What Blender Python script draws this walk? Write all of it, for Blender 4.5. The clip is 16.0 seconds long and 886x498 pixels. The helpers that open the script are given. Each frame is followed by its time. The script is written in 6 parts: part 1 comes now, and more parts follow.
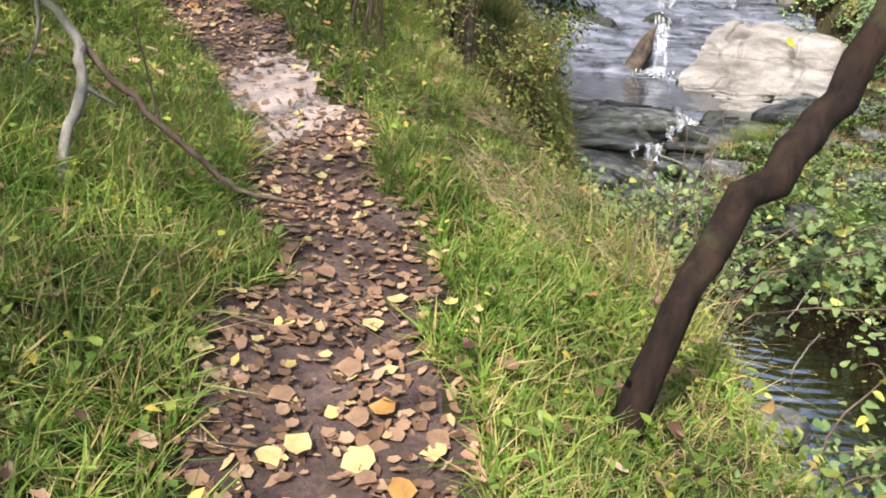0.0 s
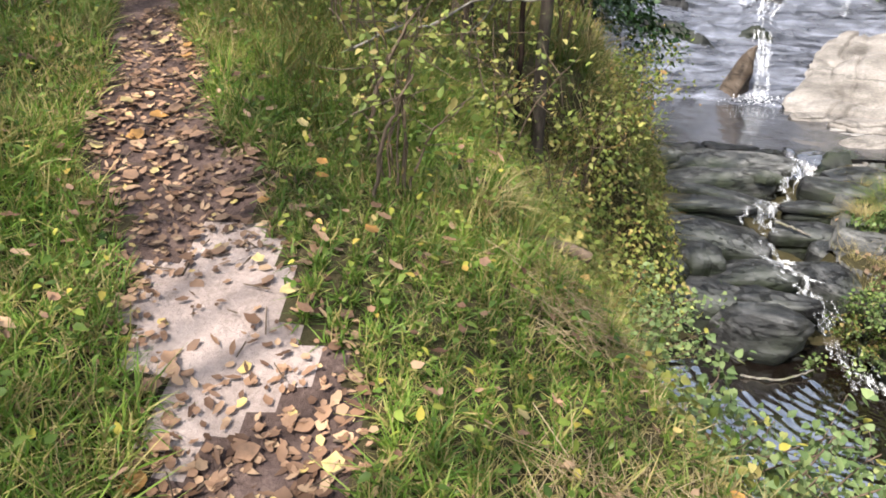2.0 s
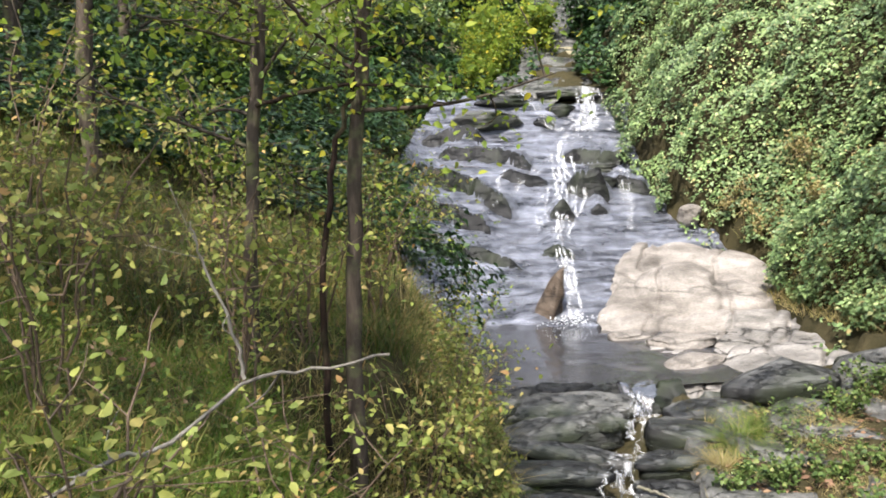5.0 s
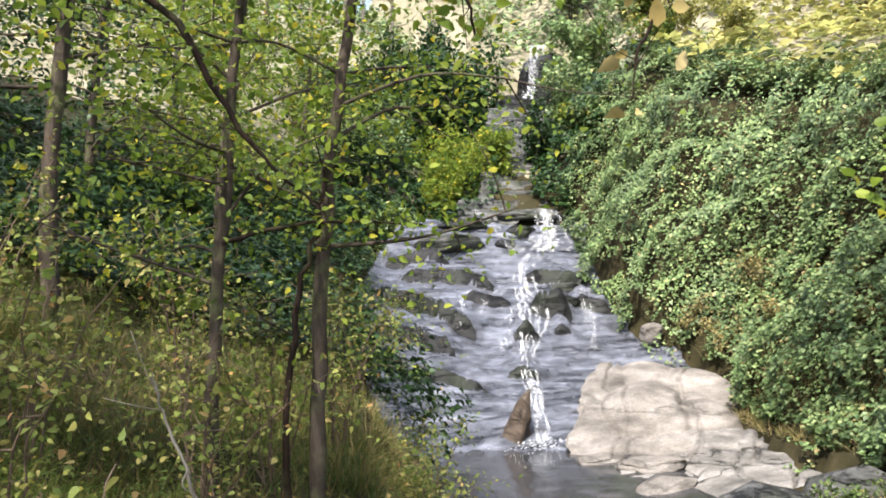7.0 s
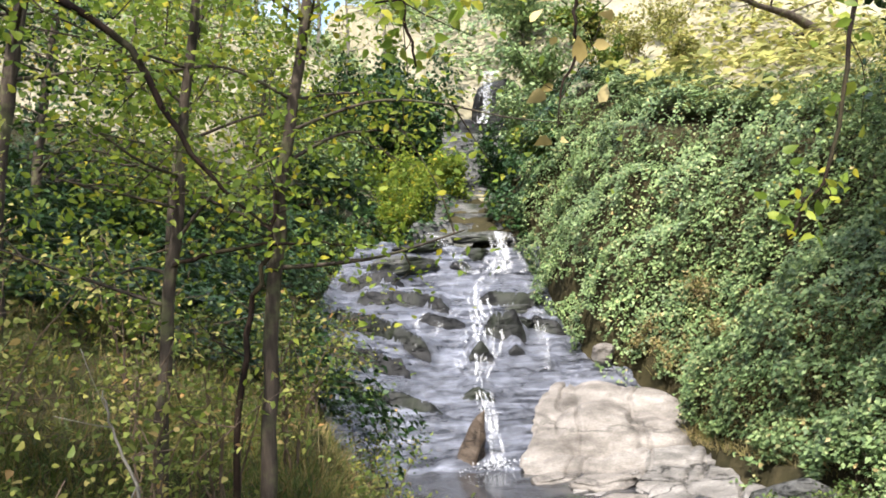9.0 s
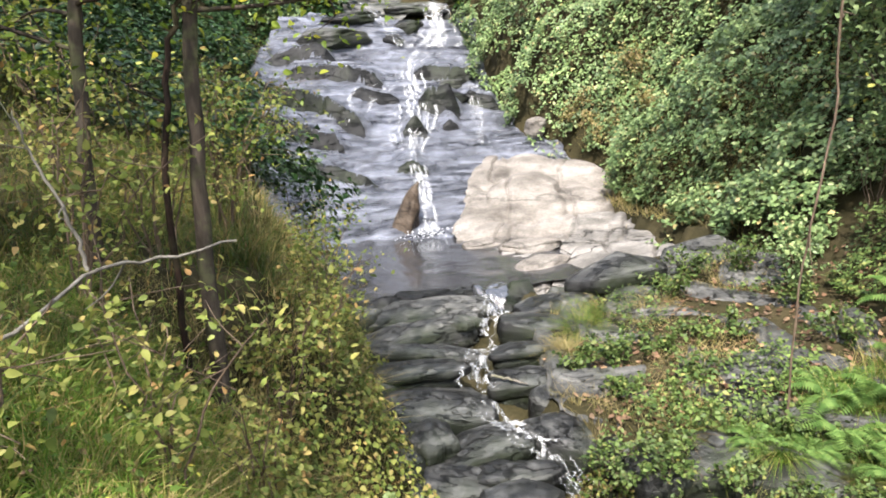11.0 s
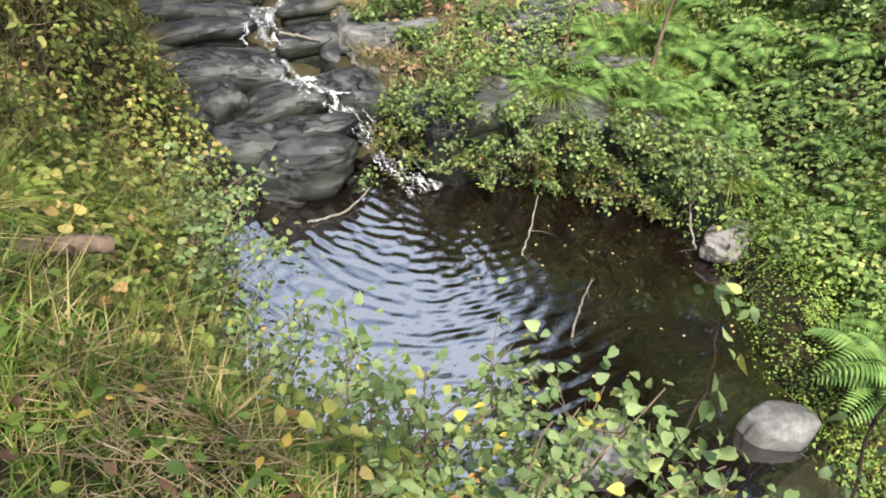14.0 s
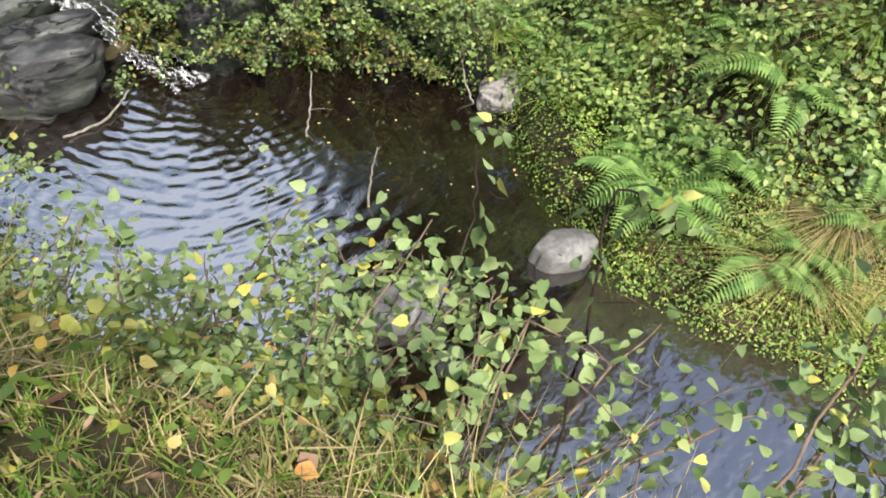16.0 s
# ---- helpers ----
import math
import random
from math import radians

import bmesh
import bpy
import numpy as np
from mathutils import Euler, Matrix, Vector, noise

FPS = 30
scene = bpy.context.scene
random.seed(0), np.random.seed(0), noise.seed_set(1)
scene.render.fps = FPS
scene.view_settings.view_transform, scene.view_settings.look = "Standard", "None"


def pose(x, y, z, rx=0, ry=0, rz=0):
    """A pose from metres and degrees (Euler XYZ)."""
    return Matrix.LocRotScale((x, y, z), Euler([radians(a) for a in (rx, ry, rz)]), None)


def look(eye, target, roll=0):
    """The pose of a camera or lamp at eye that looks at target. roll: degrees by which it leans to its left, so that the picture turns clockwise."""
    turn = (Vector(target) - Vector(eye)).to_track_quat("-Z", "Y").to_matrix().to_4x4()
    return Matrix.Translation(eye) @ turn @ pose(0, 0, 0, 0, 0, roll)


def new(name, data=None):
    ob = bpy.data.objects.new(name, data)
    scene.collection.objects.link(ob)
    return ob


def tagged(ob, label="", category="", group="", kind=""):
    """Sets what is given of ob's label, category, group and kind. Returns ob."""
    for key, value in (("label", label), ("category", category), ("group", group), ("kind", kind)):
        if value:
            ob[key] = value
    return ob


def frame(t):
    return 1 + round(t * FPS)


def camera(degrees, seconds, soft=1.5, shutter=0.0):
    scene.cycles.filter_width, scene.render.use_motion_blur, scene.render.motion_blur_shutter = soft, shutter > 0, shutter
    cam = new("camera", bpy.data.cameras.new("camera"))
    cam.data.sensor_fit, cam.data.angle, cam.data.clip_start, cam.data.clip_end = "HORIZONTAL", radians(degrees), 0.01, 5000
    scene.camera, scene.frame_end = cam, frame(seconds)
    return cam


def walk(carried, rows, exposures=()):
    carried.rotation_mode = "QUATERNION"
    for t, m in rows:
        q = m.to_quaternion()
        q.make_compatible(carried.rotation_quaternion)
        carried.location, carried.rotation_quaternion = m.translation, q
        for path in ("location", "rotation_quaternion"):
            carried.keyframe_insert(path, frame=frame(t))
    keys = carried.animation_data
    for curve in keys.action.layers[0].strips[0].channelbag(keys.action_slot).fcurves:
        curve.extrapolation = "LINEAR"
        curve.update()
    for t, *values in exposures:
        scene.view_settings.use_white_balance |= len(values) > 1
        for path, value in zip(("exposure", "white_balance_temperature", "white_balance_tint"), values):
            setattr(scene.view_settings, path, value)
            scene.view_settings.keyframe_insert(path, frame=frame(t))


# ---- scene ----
cam = camera(62.2, 16.0, soft=1.8)
PATH = [
    (0, (-0.119, -0.213, 1.194), (-0.038, 1.627, 0.417), 4.7),
    (0.5, (-0.158, 0.301, 1.256), (-0.183, 2.136, 0.46), 4.7),
    (1, (-0.133, 0.818, 1.345), (-0.164, 2.632, 0.504), 4.6),
    (1.5, (-0.034, 1.441, 1.534), (-0.158, 3.261, 0.715), 3.1),
    (2, (-0.034, 2.004, 1.613), (-0.149, 3.836, 0.821), 2.2),
    (2.5, (0.032, 2.525, 1.677), (0.259, 4.348, 0.887), 1.0),
    (3, (0.139, 3.118, 1.78), (0.43, 4.936, 0.999), 1.0),
    (3.5, (0.148, 3.562, 1.87), (0.476, 5.398, 1.148), 1.5),
    (4, (-0.012, 3.835, 2.029), (0.378, 5.714, 1.465), 1.2),
    (4.5, (0.063, 3.899, 2.102), (0.443, 5.81, 1.653), -0.4),
    (5, (0.066, 3.947, 2.187), (0.432, 5.895, 1.919), -0.3),
    (5.2, (0.07, 3.996, 2.18), (0.443, 5.949, 1.967), -0.9),
    (7.3, (0.046, 3.926, 2.31), (0.536, 5.863, 2.394), -0.8),
    (7.5, (0.046, 3.919, 2.308), (0.551, 5.851, 2.416), -0.8),
    (8, (0.049, 3.9, 2.309), (0.586, 5.819, 2.476), -0.9),
    (8.2, (0.055, 3.883, 2.308), (0.597, 5.799, 2.49), -0.8),
    (10.3, (0.064, 3.65, 2.122), (0.746, 5.513, 1.872), -2.2),
    (10.5, (0.071, 3.681, 2.083), (0.764, 5.529, 1.762), -1.9),
    (11, (0.089, 3.702, 2.013), (0.803, 5.509, 1.541), -1.4),
    (11.5, (0.105, 3.696, 1.953), (0.838, 5.454, 1.343), -0.9),
    (12, (0.116, 3.682, 1.87), (0.859, 5.371, 1.099), -0.4),
    (12.5, (0.129, 3.673, 1.805), (0.889, 5.285, 0.897), 0.8),
    (13, (0.154, 3.649, 1.726), (0.937, 5.168, 0.688), 1.7),
    (13.5, (0.183, 3.61, 1.666), (1.031, 5.017, 0.526), 2.3),
    (14, (0.233, 3.576, 1.611), (1.213, 4.824, 0.394), 3.3),
    (14.5, (0.281, 3.528, 1.566), (1.356, 4.617, 0.278), 3.8),
    (15, (0.293, 3.461, 1.564), (1.435, 4.39, 0.211), 5.1),
    (15.5, (0.3, 3.423, 1.54), (1.482, 4.236, 0.147), 6.3),
    (16, (0.303, 3.405, 1.522), (1.51, 4.149, 0.111), 6.3),
]
EXPOSURES = ((0, 1.15), (2, 1.2), (4, 1.2), (8, 1.1), (10.3, 1.2), (12, 1.35), (16, 1.28))
walk(cam, [(t, look(eye, target, roll)) for t, eye, target, roll in PATH], EXPOSURES)

# ---- world and sun ----
world = bpy.data.worlds.new("world")
scene.world = world
world.use_nodes = True
SUN_EL, SUN_AZ = radians(54), radians(-146)
sky = world.node_tree.nodes.new("ShaderNodeTexSky")
sky.sky_type, sky.sun_disc = "NISHITA", False
sky.sun_elevation, sky.sun_rotation = SUN_EL, SUN_AZ
sky.air_density, sky.dust_density = 1.2, 2.5
background = world.node_tree.nodes["Background"]
background.inputs["Strength"].default_value = 0.15
# broken bright cloud over the whole sky
clouds, cover, veil = (world.node_tree.nodes.new(k) for k in ("ShaderNodeTexNoise", "ShaderNodeValToRGB", "ShaderNodeMix"))
clouds.inputs["Scale"].default_value, clouds.inputs["Detail"].default_value = 2.2, 6
cover.color_ramp.elements[0].position, cover.color_ramp.elements[0].color = 0.43, (0.25, 0.35, 0.6, 1)
cover.color_ramp.elements[1].position, cover.color_ramp.elements[1].color = 0.58, (4.2, 4.3, 4.5, 1)
world.node_tree.links.new(world.node_tree.nodes.new("ShaderNodeTexCoord").outputs["Generated"], clouds.inputs["Vector"])
world.node_tree.links.new(clouds.outputs[0], cover.inputs[0])
veil.data_type, veil.blend_type = "RGBA", "ADD"
veil.inputs[0].default_value = 1.0
world.node_tree.links.new(sky.outputs[0], veil.inputs[6])
world.node_tree.links.new(cover.outputs[0], veil.inputs[7])
world.node_tree.links.new(veil.outputs[2], background.inputs[0])
SUN_DIR = Vector((math.sin(SUN_AZ) * math.cos(SUN_EL), math.cos(SUN_AZ) * math.cos(SUN_EL), math.sin(SUN_EL)))
sun = new("sun", bpy.data.lights.new("sun", "SUN"))
sun.data.energy, sun.data.angle, sun.data.color = 5.0, radians(0.9), (1.0, 0.95, 0.89)
sun.matrix_world = look(SUN_DIR * 60, (0, 0, 0))

# ---- materials ----
def nodes_of(name):
    m = bpy.data.materials.new(name)
    m.use_nodes = True
    m.node_tree.nodes["Principled BSDF"].inputs["Specular IOR Level"].default_value = 0.12
    return m, m.node_tree.nodes, m.node_tree.links, m.node_tree.nodes["Principled BSDF"]


def ramp(n, stops):
    r = n.new("ShaderNodeValToRGB")
    while len(r.color_ramp.elements) < len(stops):
        r.color_ramp.elements.new(0.5)
    for e, (p, c) in zip(r.color_ramp.elements, stops):
        e.position, e.color = p, (*c, 1)
    return r


def noise_node(n, l, scale, detail=6, rough=0.6, stretch=(1, 1, 1), turn=(0, 0, 0)):
    tc, mp, nz = n.new("ShaderNodeTexCoord"), n.new("ShaderNodeMapping"), n.new("ShaderNodeTexNoise")
    mp.inputs["Scale"].default_value = stretch
    mp.inputs["Rotation"].default_value = turn
    nz.inputs["Scale"].default_value, nz.inputs["Detail"].default_value, nz.inputs["Roughness"].default_value = scale, detail, rough
    l.new(tc.outputs["Object"], mp.inputs[0])
    l.new(mp.outputs[0], nz.inputs["Vector"])
    return nz


def mix_colour(n, l, kind, fac, a, b):
    m = n.new("ShaderNodeMix")
    m.data_type, m.blend_type = "RGBA", kind
    for sock, v in ((m.inputs[0], fac), (m.inputs[6], a), (m.inputs[7], b)):
        if isinstance(v, (int, float)):
            sock.default_value = v
        elif isinstance(v, tuple):
            sock.default_value = (*v, 1)
        else:
            l.new(v, sock)
    return m.outputs[2]


def bump(n, l, p, height, strength, distance):
    b = n.new("ShaderNodeBump")
    b.inputs["Strength"].default_value, b.inputs["Distance"].default_value = strength, distance
    l.new(height, b.inputs["Height"])
    l.new(b.outputs[0], p.inputs["Normal"])


def ground_material(name, stops, big, fine, rough=0.95, bump_by=0.02):
    m, n, l, p = nodes_of(name)
    a, b = noise_node(n, l, big), noise_node(n, l, fine, 8, 0.7)
    r = ramp(n, stops)
    mixer = n.new("ShaderNodeMath")
    mixer.operation = "MULTIPLY_ADD"
    mixer.inputs[1].default_value, mixer.inputs[2].default_value = 0.55, 0.0
    half = n.new("ShaderNodeMath")
    half.operation = "MULTIPLY_ADD"
    half.inputs[1].default_value = 0.45
    l.new(a.outputs[0], mixer.inputs[0])
    l.new(b.outputs[0], half.inputs[0])
    l.new(mixer.outputs[0], half.inputs[2])
    l.new(half.outputs[0], r.inputs[0])
    l.new(r.outputs[0], p.inputs["Base Color"])
    p.inputs["Roughness"].default_value = rough
    bump(n, l, p, b.outputs[0], 0.9, bump_by)
    return m


def leaf_material(name, stops, rough=0.5, through_light=0.35, gloss=0.18):
    """Leaves whose colour differs from one to the next, and which let some light through."""
    m, n, l, p = nodes_of(name)
    g = n.new("ShaderNodeNewGeometry")
    r = ramp(n, stops)
    l.new(g.outputs["Random Per Island"], r.inputs[0])
    nz = noise_node(n, l, 40, 3)
    patch = noise_node(n, l, 0.9, 3)
    pr = ramp(n, [(0.32, (0.5, 0.52, 0.5)), (0.66, (1.25, 1.2, 1.05))])
    l.new(patch.outputs[0], pr.inputs[0])
    tone = mix_colour(n, l, "MULTIPLY", 0.35, r.outputs[0], nz.outputs[0])
    tone = mix_colour(n, l, "MULTIPLY", 1.0, tone, pr.outputs[0])
    l.new(tone, p.inputs["Base Color"])
    p.inputs["Roughness"].default_value = rough
    p.inputs["Specular IOR Level"].default_value = gloss
    t = n.new("ShaderNodeBsdfTranslucent")
    l.new(tone, t.inputs[0])
    mx = n.new("ShaderNodeMixShader")
    mx.inputs[0].default_value = through_light
    l.new(p.outputs[0], mx.inputs[1])
    l.new(t.outputs[0], mx.inputs[2])
    l.new(mx.outputs[0], n["Material Output"].inputs[0])
    return m


def bark_material(name, dark, light, moss=0.0):
    m, n, l, p = nodes_of(name)
    a = noise_node(n, l, 14, 7, 0.65, (1, 1, 0.22))
    b = noise_node(n, l, 3, 4)
    r = ramp(n, [(0.3, dark), (0.7, light)])
    l.new(a.outputs[0], r.inputs[0])
    g = ramp(n, [(0.52, (0, 0, 0)), (0.62, (moss, moss, moss))])
    l.new(b.outputs[0], g.inputs[0])
    l.new(mix_colour(n, l, "MIX", g.outputs[0], r.outputs[0], (0.13, 0.14, 0.06)), p.inputs["Base Color"])
    p.inputs["Roughness"].default_value = 0.9
    bump(n, l, p, a.outputs[0], 1.0, 0.025)
    return m


def rock_material(name, dark, mid, light, rough, stretch=(1, 1, 3.5), turn=(0, 0, 0), moss=0.0, bump_by=0.03, scale=1.6, gloss=0.18, joints=0.9, joint_dark=0.3):
    m, n, l, p = nodes_of(name)
    a = noise_node(n, l, scale, 9, 0.62, stretch, turn)
    b = noise_node(n, l, 22, 8, 0.7, stretch, turn)
    c = noise_node(n, l, 0.55, 5)
    r = ramp(n, [(0.28, dark), (0.5, mid), (0.72, light)])
    l.new(a.outputs[0], r.inputs[0])
    sp = ramp(n, [(0.3, (0.55, 0.55, 0.56)), (0.65, (1.15, 1.13, 1.1))])
    l.new(b.outputs[0], sp.inputs[0])
    tone = mix_colour(n, l, "MULTIPLY", 0.9, r.outputs[0], sp.outputs[0])
    g = ramp(n, [(0.5, (0, 0, 0)), (0.64, (moss, moss, moss))])
    l.new(c.outputs[0], g.inputs[0])
    tone = mix_colour(n, l, "MIX", g.outputs[0], tone, (0.022, 0.03, 0.011))
    # open joints between the layers
    far, mp = n.new("ShaderNodeTexVoronoi"), n.new("ShaderNodeMapping")
    far.feature = "DISTANCE_TO_EDGE"
    far.inputs["Scale"].default_value = joints
    mp.inputs["Scale"].default_value = (stretch[0] * 0.8, stretch[1], stretch[2])
    mp.inputs["Rotation"].default_value = turn
    tc = n.new("ShaderNodeTexCoord")
    warp = mix_colour(n, l, "ADD", 0.8, tc.outputs["Object"], a.outputs["Color"])
    l.new(warp, mp.inputs[0])
    l.new(mp.outputs[0], far.inputs["Vector"])
    jr = ramp(n, [(0.0, (joint_dark,) * 3), (0.035, (1, 1, 1))])
    l.new(far.outputs["Distance"], jr.inputs[0])
    tone = mix_colour(n, l, "MULTIPLY", 1.0, tone, jr.outputs[0])
    l.new(tone, p.inputs["Base Color"])
    rr = n.new("ShaderNodeMapRange")
    rr.inputs[1].default_value, rr.inputs[2].default_value = 0.3, 0.7
    rr.inputs[3].default_value, rr.inputs[4].default_value = rough * 0.65, min(1, rough * 1.3)
    l.new(a.outputs[0], rr.inputs[0])
    l.new(rr.outputs[0], p.inputs["Roughness"])
    p.inputs["Specular IOR Level"].default_value = gloss
    add = n.new("ShaderNodeMath")
    add.operation = "MULTIPLY_ADD"
    add.inputs[1].default_value = 0.35
    l.new(b.outputs[0], add.inputs[0])
    l.new(a.outputs[0], add.inputs[2])
    sunk = n.new("ShaderNodeMath")
    sunk.operation = "MULTIPLY_ADD"
    sunk.inputs[1].default_value = 0.5
    l.new(jr.outputs[0], sunk.inputs[0])
    l.new(add.outputs[0], sunk.inputs[2])
    bump(n, l, p, sunk.outputs[0], 1.0, bump_by)
    return m


def water_material(name, colour, ripple, stretch, turn, strength, deep=0.35, ior=1.45):
    """Water: a mirror by its gloss, with the brown depth half seen through it."""
    m, n, l, p = nodes_of(name)
    a = noise_node(n, l, ripple, 3, 0.5, stretch, turn)
    b = noise_node(n, l, ripple * 3.1, 2, 0.5, stretch, turn)
    add = n.new("ShaderNodeMath")
    add.operation = "MULTIPLY_ADD"
    add.inputs[1].default_value = 0.3
    l.new(b.outputs[0], add.inputs[0])
    l.new(a.outputs[0], add.inputs[2])
    p.inputs["Base Color"].default_value = (*colour, 1)
    p.inputs["Roughness"].default_value = 0.04
    p.inputs["IOR"].default_value = ior
    p.inputs["Specular IOR Level"].default_value = 0.5
    p.inputs["Alpha"].default_value = 1.0
    p.inputs["Transmission Weight"].default_value = deep
    bump(n, l, p, add.outputs[0], strength, 0.05)
    return m


def foam_material(name):
    m, n, l, p = nodes_of(name)
    a = noise_node(n, l, 5, 6, 0.7, (5.0, 0.8, 0.8))
    p.inputs["Base Color"].default_value = (0.9, 0.91, 0.93, 1)
    p.inputs["Roughness"].default_value = 0.5
    r = ramp(n, [(0.42, (0, 0, 0)), (0.76, (0.64, 0.64, 0.64))])
    l.new(a.outputs[0], r.inputs[0])
    l.new(r.outputs[0], p.inputs["Alpha"])
    return m


SOIL = ground_material("leaf_litter_soil", [(0.3, (0.014, 0.013, 0.006)), (0.5, (0.034, 0.029, 0.013)), (0.7, (0.075, 0.058, 0.03))], 1.3, 26)
MUD = ground_material("path_mud", [(0.3, (0.018, 0.012, 0.01)), (0.5, (0.062, 0.041, 0.034)), (0.72, (0.15, 0.105, 0.09))], 2.2, 34)
FAR_GRASS = ground_material("dry_hill_grass", [(0.3, (0.13, 0.12, 0.07)), (0.5, (0.24, 0.215, 0.145)), (0.72, (0.35, 0.31, 0.23))], 0.25, 3, bump_by=0.1)
WET_ROCK = rock_material("wet_slate", (0.018, 0.02, 0.027), (0.085, 0.092, 0.118), (0.25, 0.267, 0.33), 0.34, (0.32, 1.1, 3.0), (0.35, 0.12, 0.25), bump_by=0.12, scale=2.2, gloss=0.75, joints=0.6, joint_dark=0.5)
PALE_ROCK = rock_material("pale_dry_rock", (0.07, 0.062, 0.055), (0.19, 0.172, 0.155), (0.33, 0.305, 0.28), 0.85, (0.7, 1, 2.6), (0.3, 0.2, 0.3), bump_by=0.045, scale=1.2, joints=0.25, joint_dark=0.55)
STEP_ROCK = rock_material("grey_step_rock", (0.018, 0.018, 0.017), (0.078, 0.078, 0.075), (0.23, 0.226, 0.214), 0.58, (0.5, 0.9, 3.4), (0.1, 0.08, 0.2), moss=0.75, bump_by=0.06, scale=2.6, joints=1.5)
GREY_SHELF = rock_material("grey_dry_rock", (0.07, 0.066, 0.06), (0.19, 0.178, 0.165), (0.35, 0.33, 0.31), 0.75, (0.5, 1, 3), (0.15, 0.1, 0.3), bump_by=0.06, scale=1.8, joints=0.7, joint_dark=0.2)
# dark wet rock, also used for painted shade on sides, gaps and under ledges
DARK_ROCK = rock_material("dark_wet_and_shade_rock", (0.003, 0.003, 0.003), (0.01, 0.01, 0.0105), (0.036, 0.036, 0.036), 0.45, (0.6, 0.9, 3), (0.2, 0.1, 0.2), moss=0.5, bump_by=0.04, gloss=0.2)
BROWN_ROCK = rock_material("brown_wet_rock", (0.03, 0.022, 0.016), (0.08, 0.06, 0.045), (0.15, 0.12, 0.095), 0.4, bump_by=0.04)
POOL = water_material("pool_water", (0.005, 0.003, 0.002), 2.5, (0.6, 1.6, 1), (0, 0, 0.75), 0.1, 0.0, 2.9)
CALM = water_material("calm_water", (0.02, 0.016, 0.012), 2.2, (1, 1.6, 1), (0, 0, 0.4), 0.45, 0.1, 2.6)
UPPER = water_material("upper_pool_water", (0.05, 0.05, 0.055), 5.0, (1, 1.5, 1), (0, 0, 0.1), 0.12, 0.3, 2.0)
FOAM = foam_material("white_water")
BARK = bark_material("grey_brown_bark", (0.018, 0.014, 0.011), (0.085, 0.066, 0.05), 0.4)
DARK_BARK = bark_material("dark_mossy_bark", (0.004, 0.003, 0.0025), (0.026, 0.015, 0.01), 0.1)
DEAD = bark_material("bleached_dead_wood", (0.06, 0.052, 0.043), (0.21, 0.19, 0.16), 0.4)
TWIG = bark_material("brown_twig", (0.05, 0.035, 0.025), (0.16, 0.115, 0.08))
GRASS = leaf_material("green_grass", [(0.0, (0.075, 0.15, 0.022)), (0.4, (0.14, 0.24, 0.036)), (0.7, (0.22, 0.31, 0.06)), (0.84, (0.34, 0.32, 0.11)), (1.0, (0.46, 0.36, 0.17))], 0.5, 0.35)
DRY_GRASS = leaf_material("dry_grass", [(0.0, (0.2, 0.2, 0.06)), (0.4, (0.34, 0.28, 0.12)), (1.0, (0.5, 0.4, 0.22))], 0.7, 0.25)
BUSH = leaf_material("bush_leaves", [(0.0, (0.056, 0.101, 0.018)), (0.4, (0.112, 0.175, 0.034)), (0.8, (0.191, 0.253, 0.050)), (0.95, (0.405, 0.383, 0.068)), (1.0, (0.473, 0.304, 0.079))], 0.45, 0.28)
BIRCH = leaf_material("bright_bush_leaves", [(0.0, (0.1, 0.16, 0.06)), (0.5, (0.175, 0.245, 0.1)), (0.92, (0.25, 0.32, 0.14)), (1.0, (0.5, 0.44, 0.09))], 0.55, 0.32, 0.2)
IVY = leaf_material("ivy_leaves", [(0.0, (0.08, 0.14, 0.055)), (0.4, (0.16, 0.245, 0.1)), (0.8, (0.27, 0.37, 0.16)), (0.95, (0.37, 0.45, 0.22)), (1.0, (0.45, 0.34, 0.17))], 0.45, 0.15, 0.3)
# darker than IVY: hillside shade and evergreen leaf tone in one colour
DARK_IVY = leaf_material("dark_shaded_ivy_leaves", [(0.0, (0.012, 0.035, 0.012)), (0.6, (0.03, 0.07, 0.022)), (1.0, (0.06, 0.11, 0.035))], 0.42, 0.15, 0.22)
TREE_LEAF = leaf_material("yellow_green_tree_leaves", [(0.0, (0.12, 0.19, 0.03)), (0.5, (0.21, 0.3, 0.045)), (0.9, (0.33, 0.38, 0.06)), (1.0, (0.6, 0.5, 0.05))], 0.45, 0.5)
FERN = leaf_material("fern_leaflets", [(0.0, (0.11, 0.21, 0.055)), (1.0, (0.24, 0.37, 0.11))], 0.5, 0.35)
LITTER = leaf_material("fallen_leaves", [(0.0, (0.075, 0.04, 0.026)), (0.4, (0.2, 0.115, 0.075)), (0.7, (0.28, 0.17, 0.115)), (0.93, (0.4, 0.27, 0.18)), (1.0, (0.5, 0.38, 0.14))], 0.6, 0.12)
YELLOW_LEAF = leaf_material("yellow_fallen_leaf", [(0.0, (0.42, 0.32, 0.12)), (1.0, (0.56, 0.46, 0.24))], 0.55, 0.15)
ORANGE_LEAF = leaf_material("orange_fallen_leaf", [(0.0, (0.3, 0.14, 0.045)), (1.0, (0.46, 0.25, 0.08))], 0.55, 0.15)
STRAW = leaf_material("straw", [(0.0, (0.28, 0.2, 0.11)), (1.0, (0.5, 0.4, 0.26))], 0.7, 0.15)
SCRUB = leaf_material("far_scrub_leaves", [(0.0, (0.19, 0.22, 0.06)), (0.6, (0.34, 0.33, 0.1)), (1.0, (0.46, 0.41, 0.16))], 0.6, 0.3)

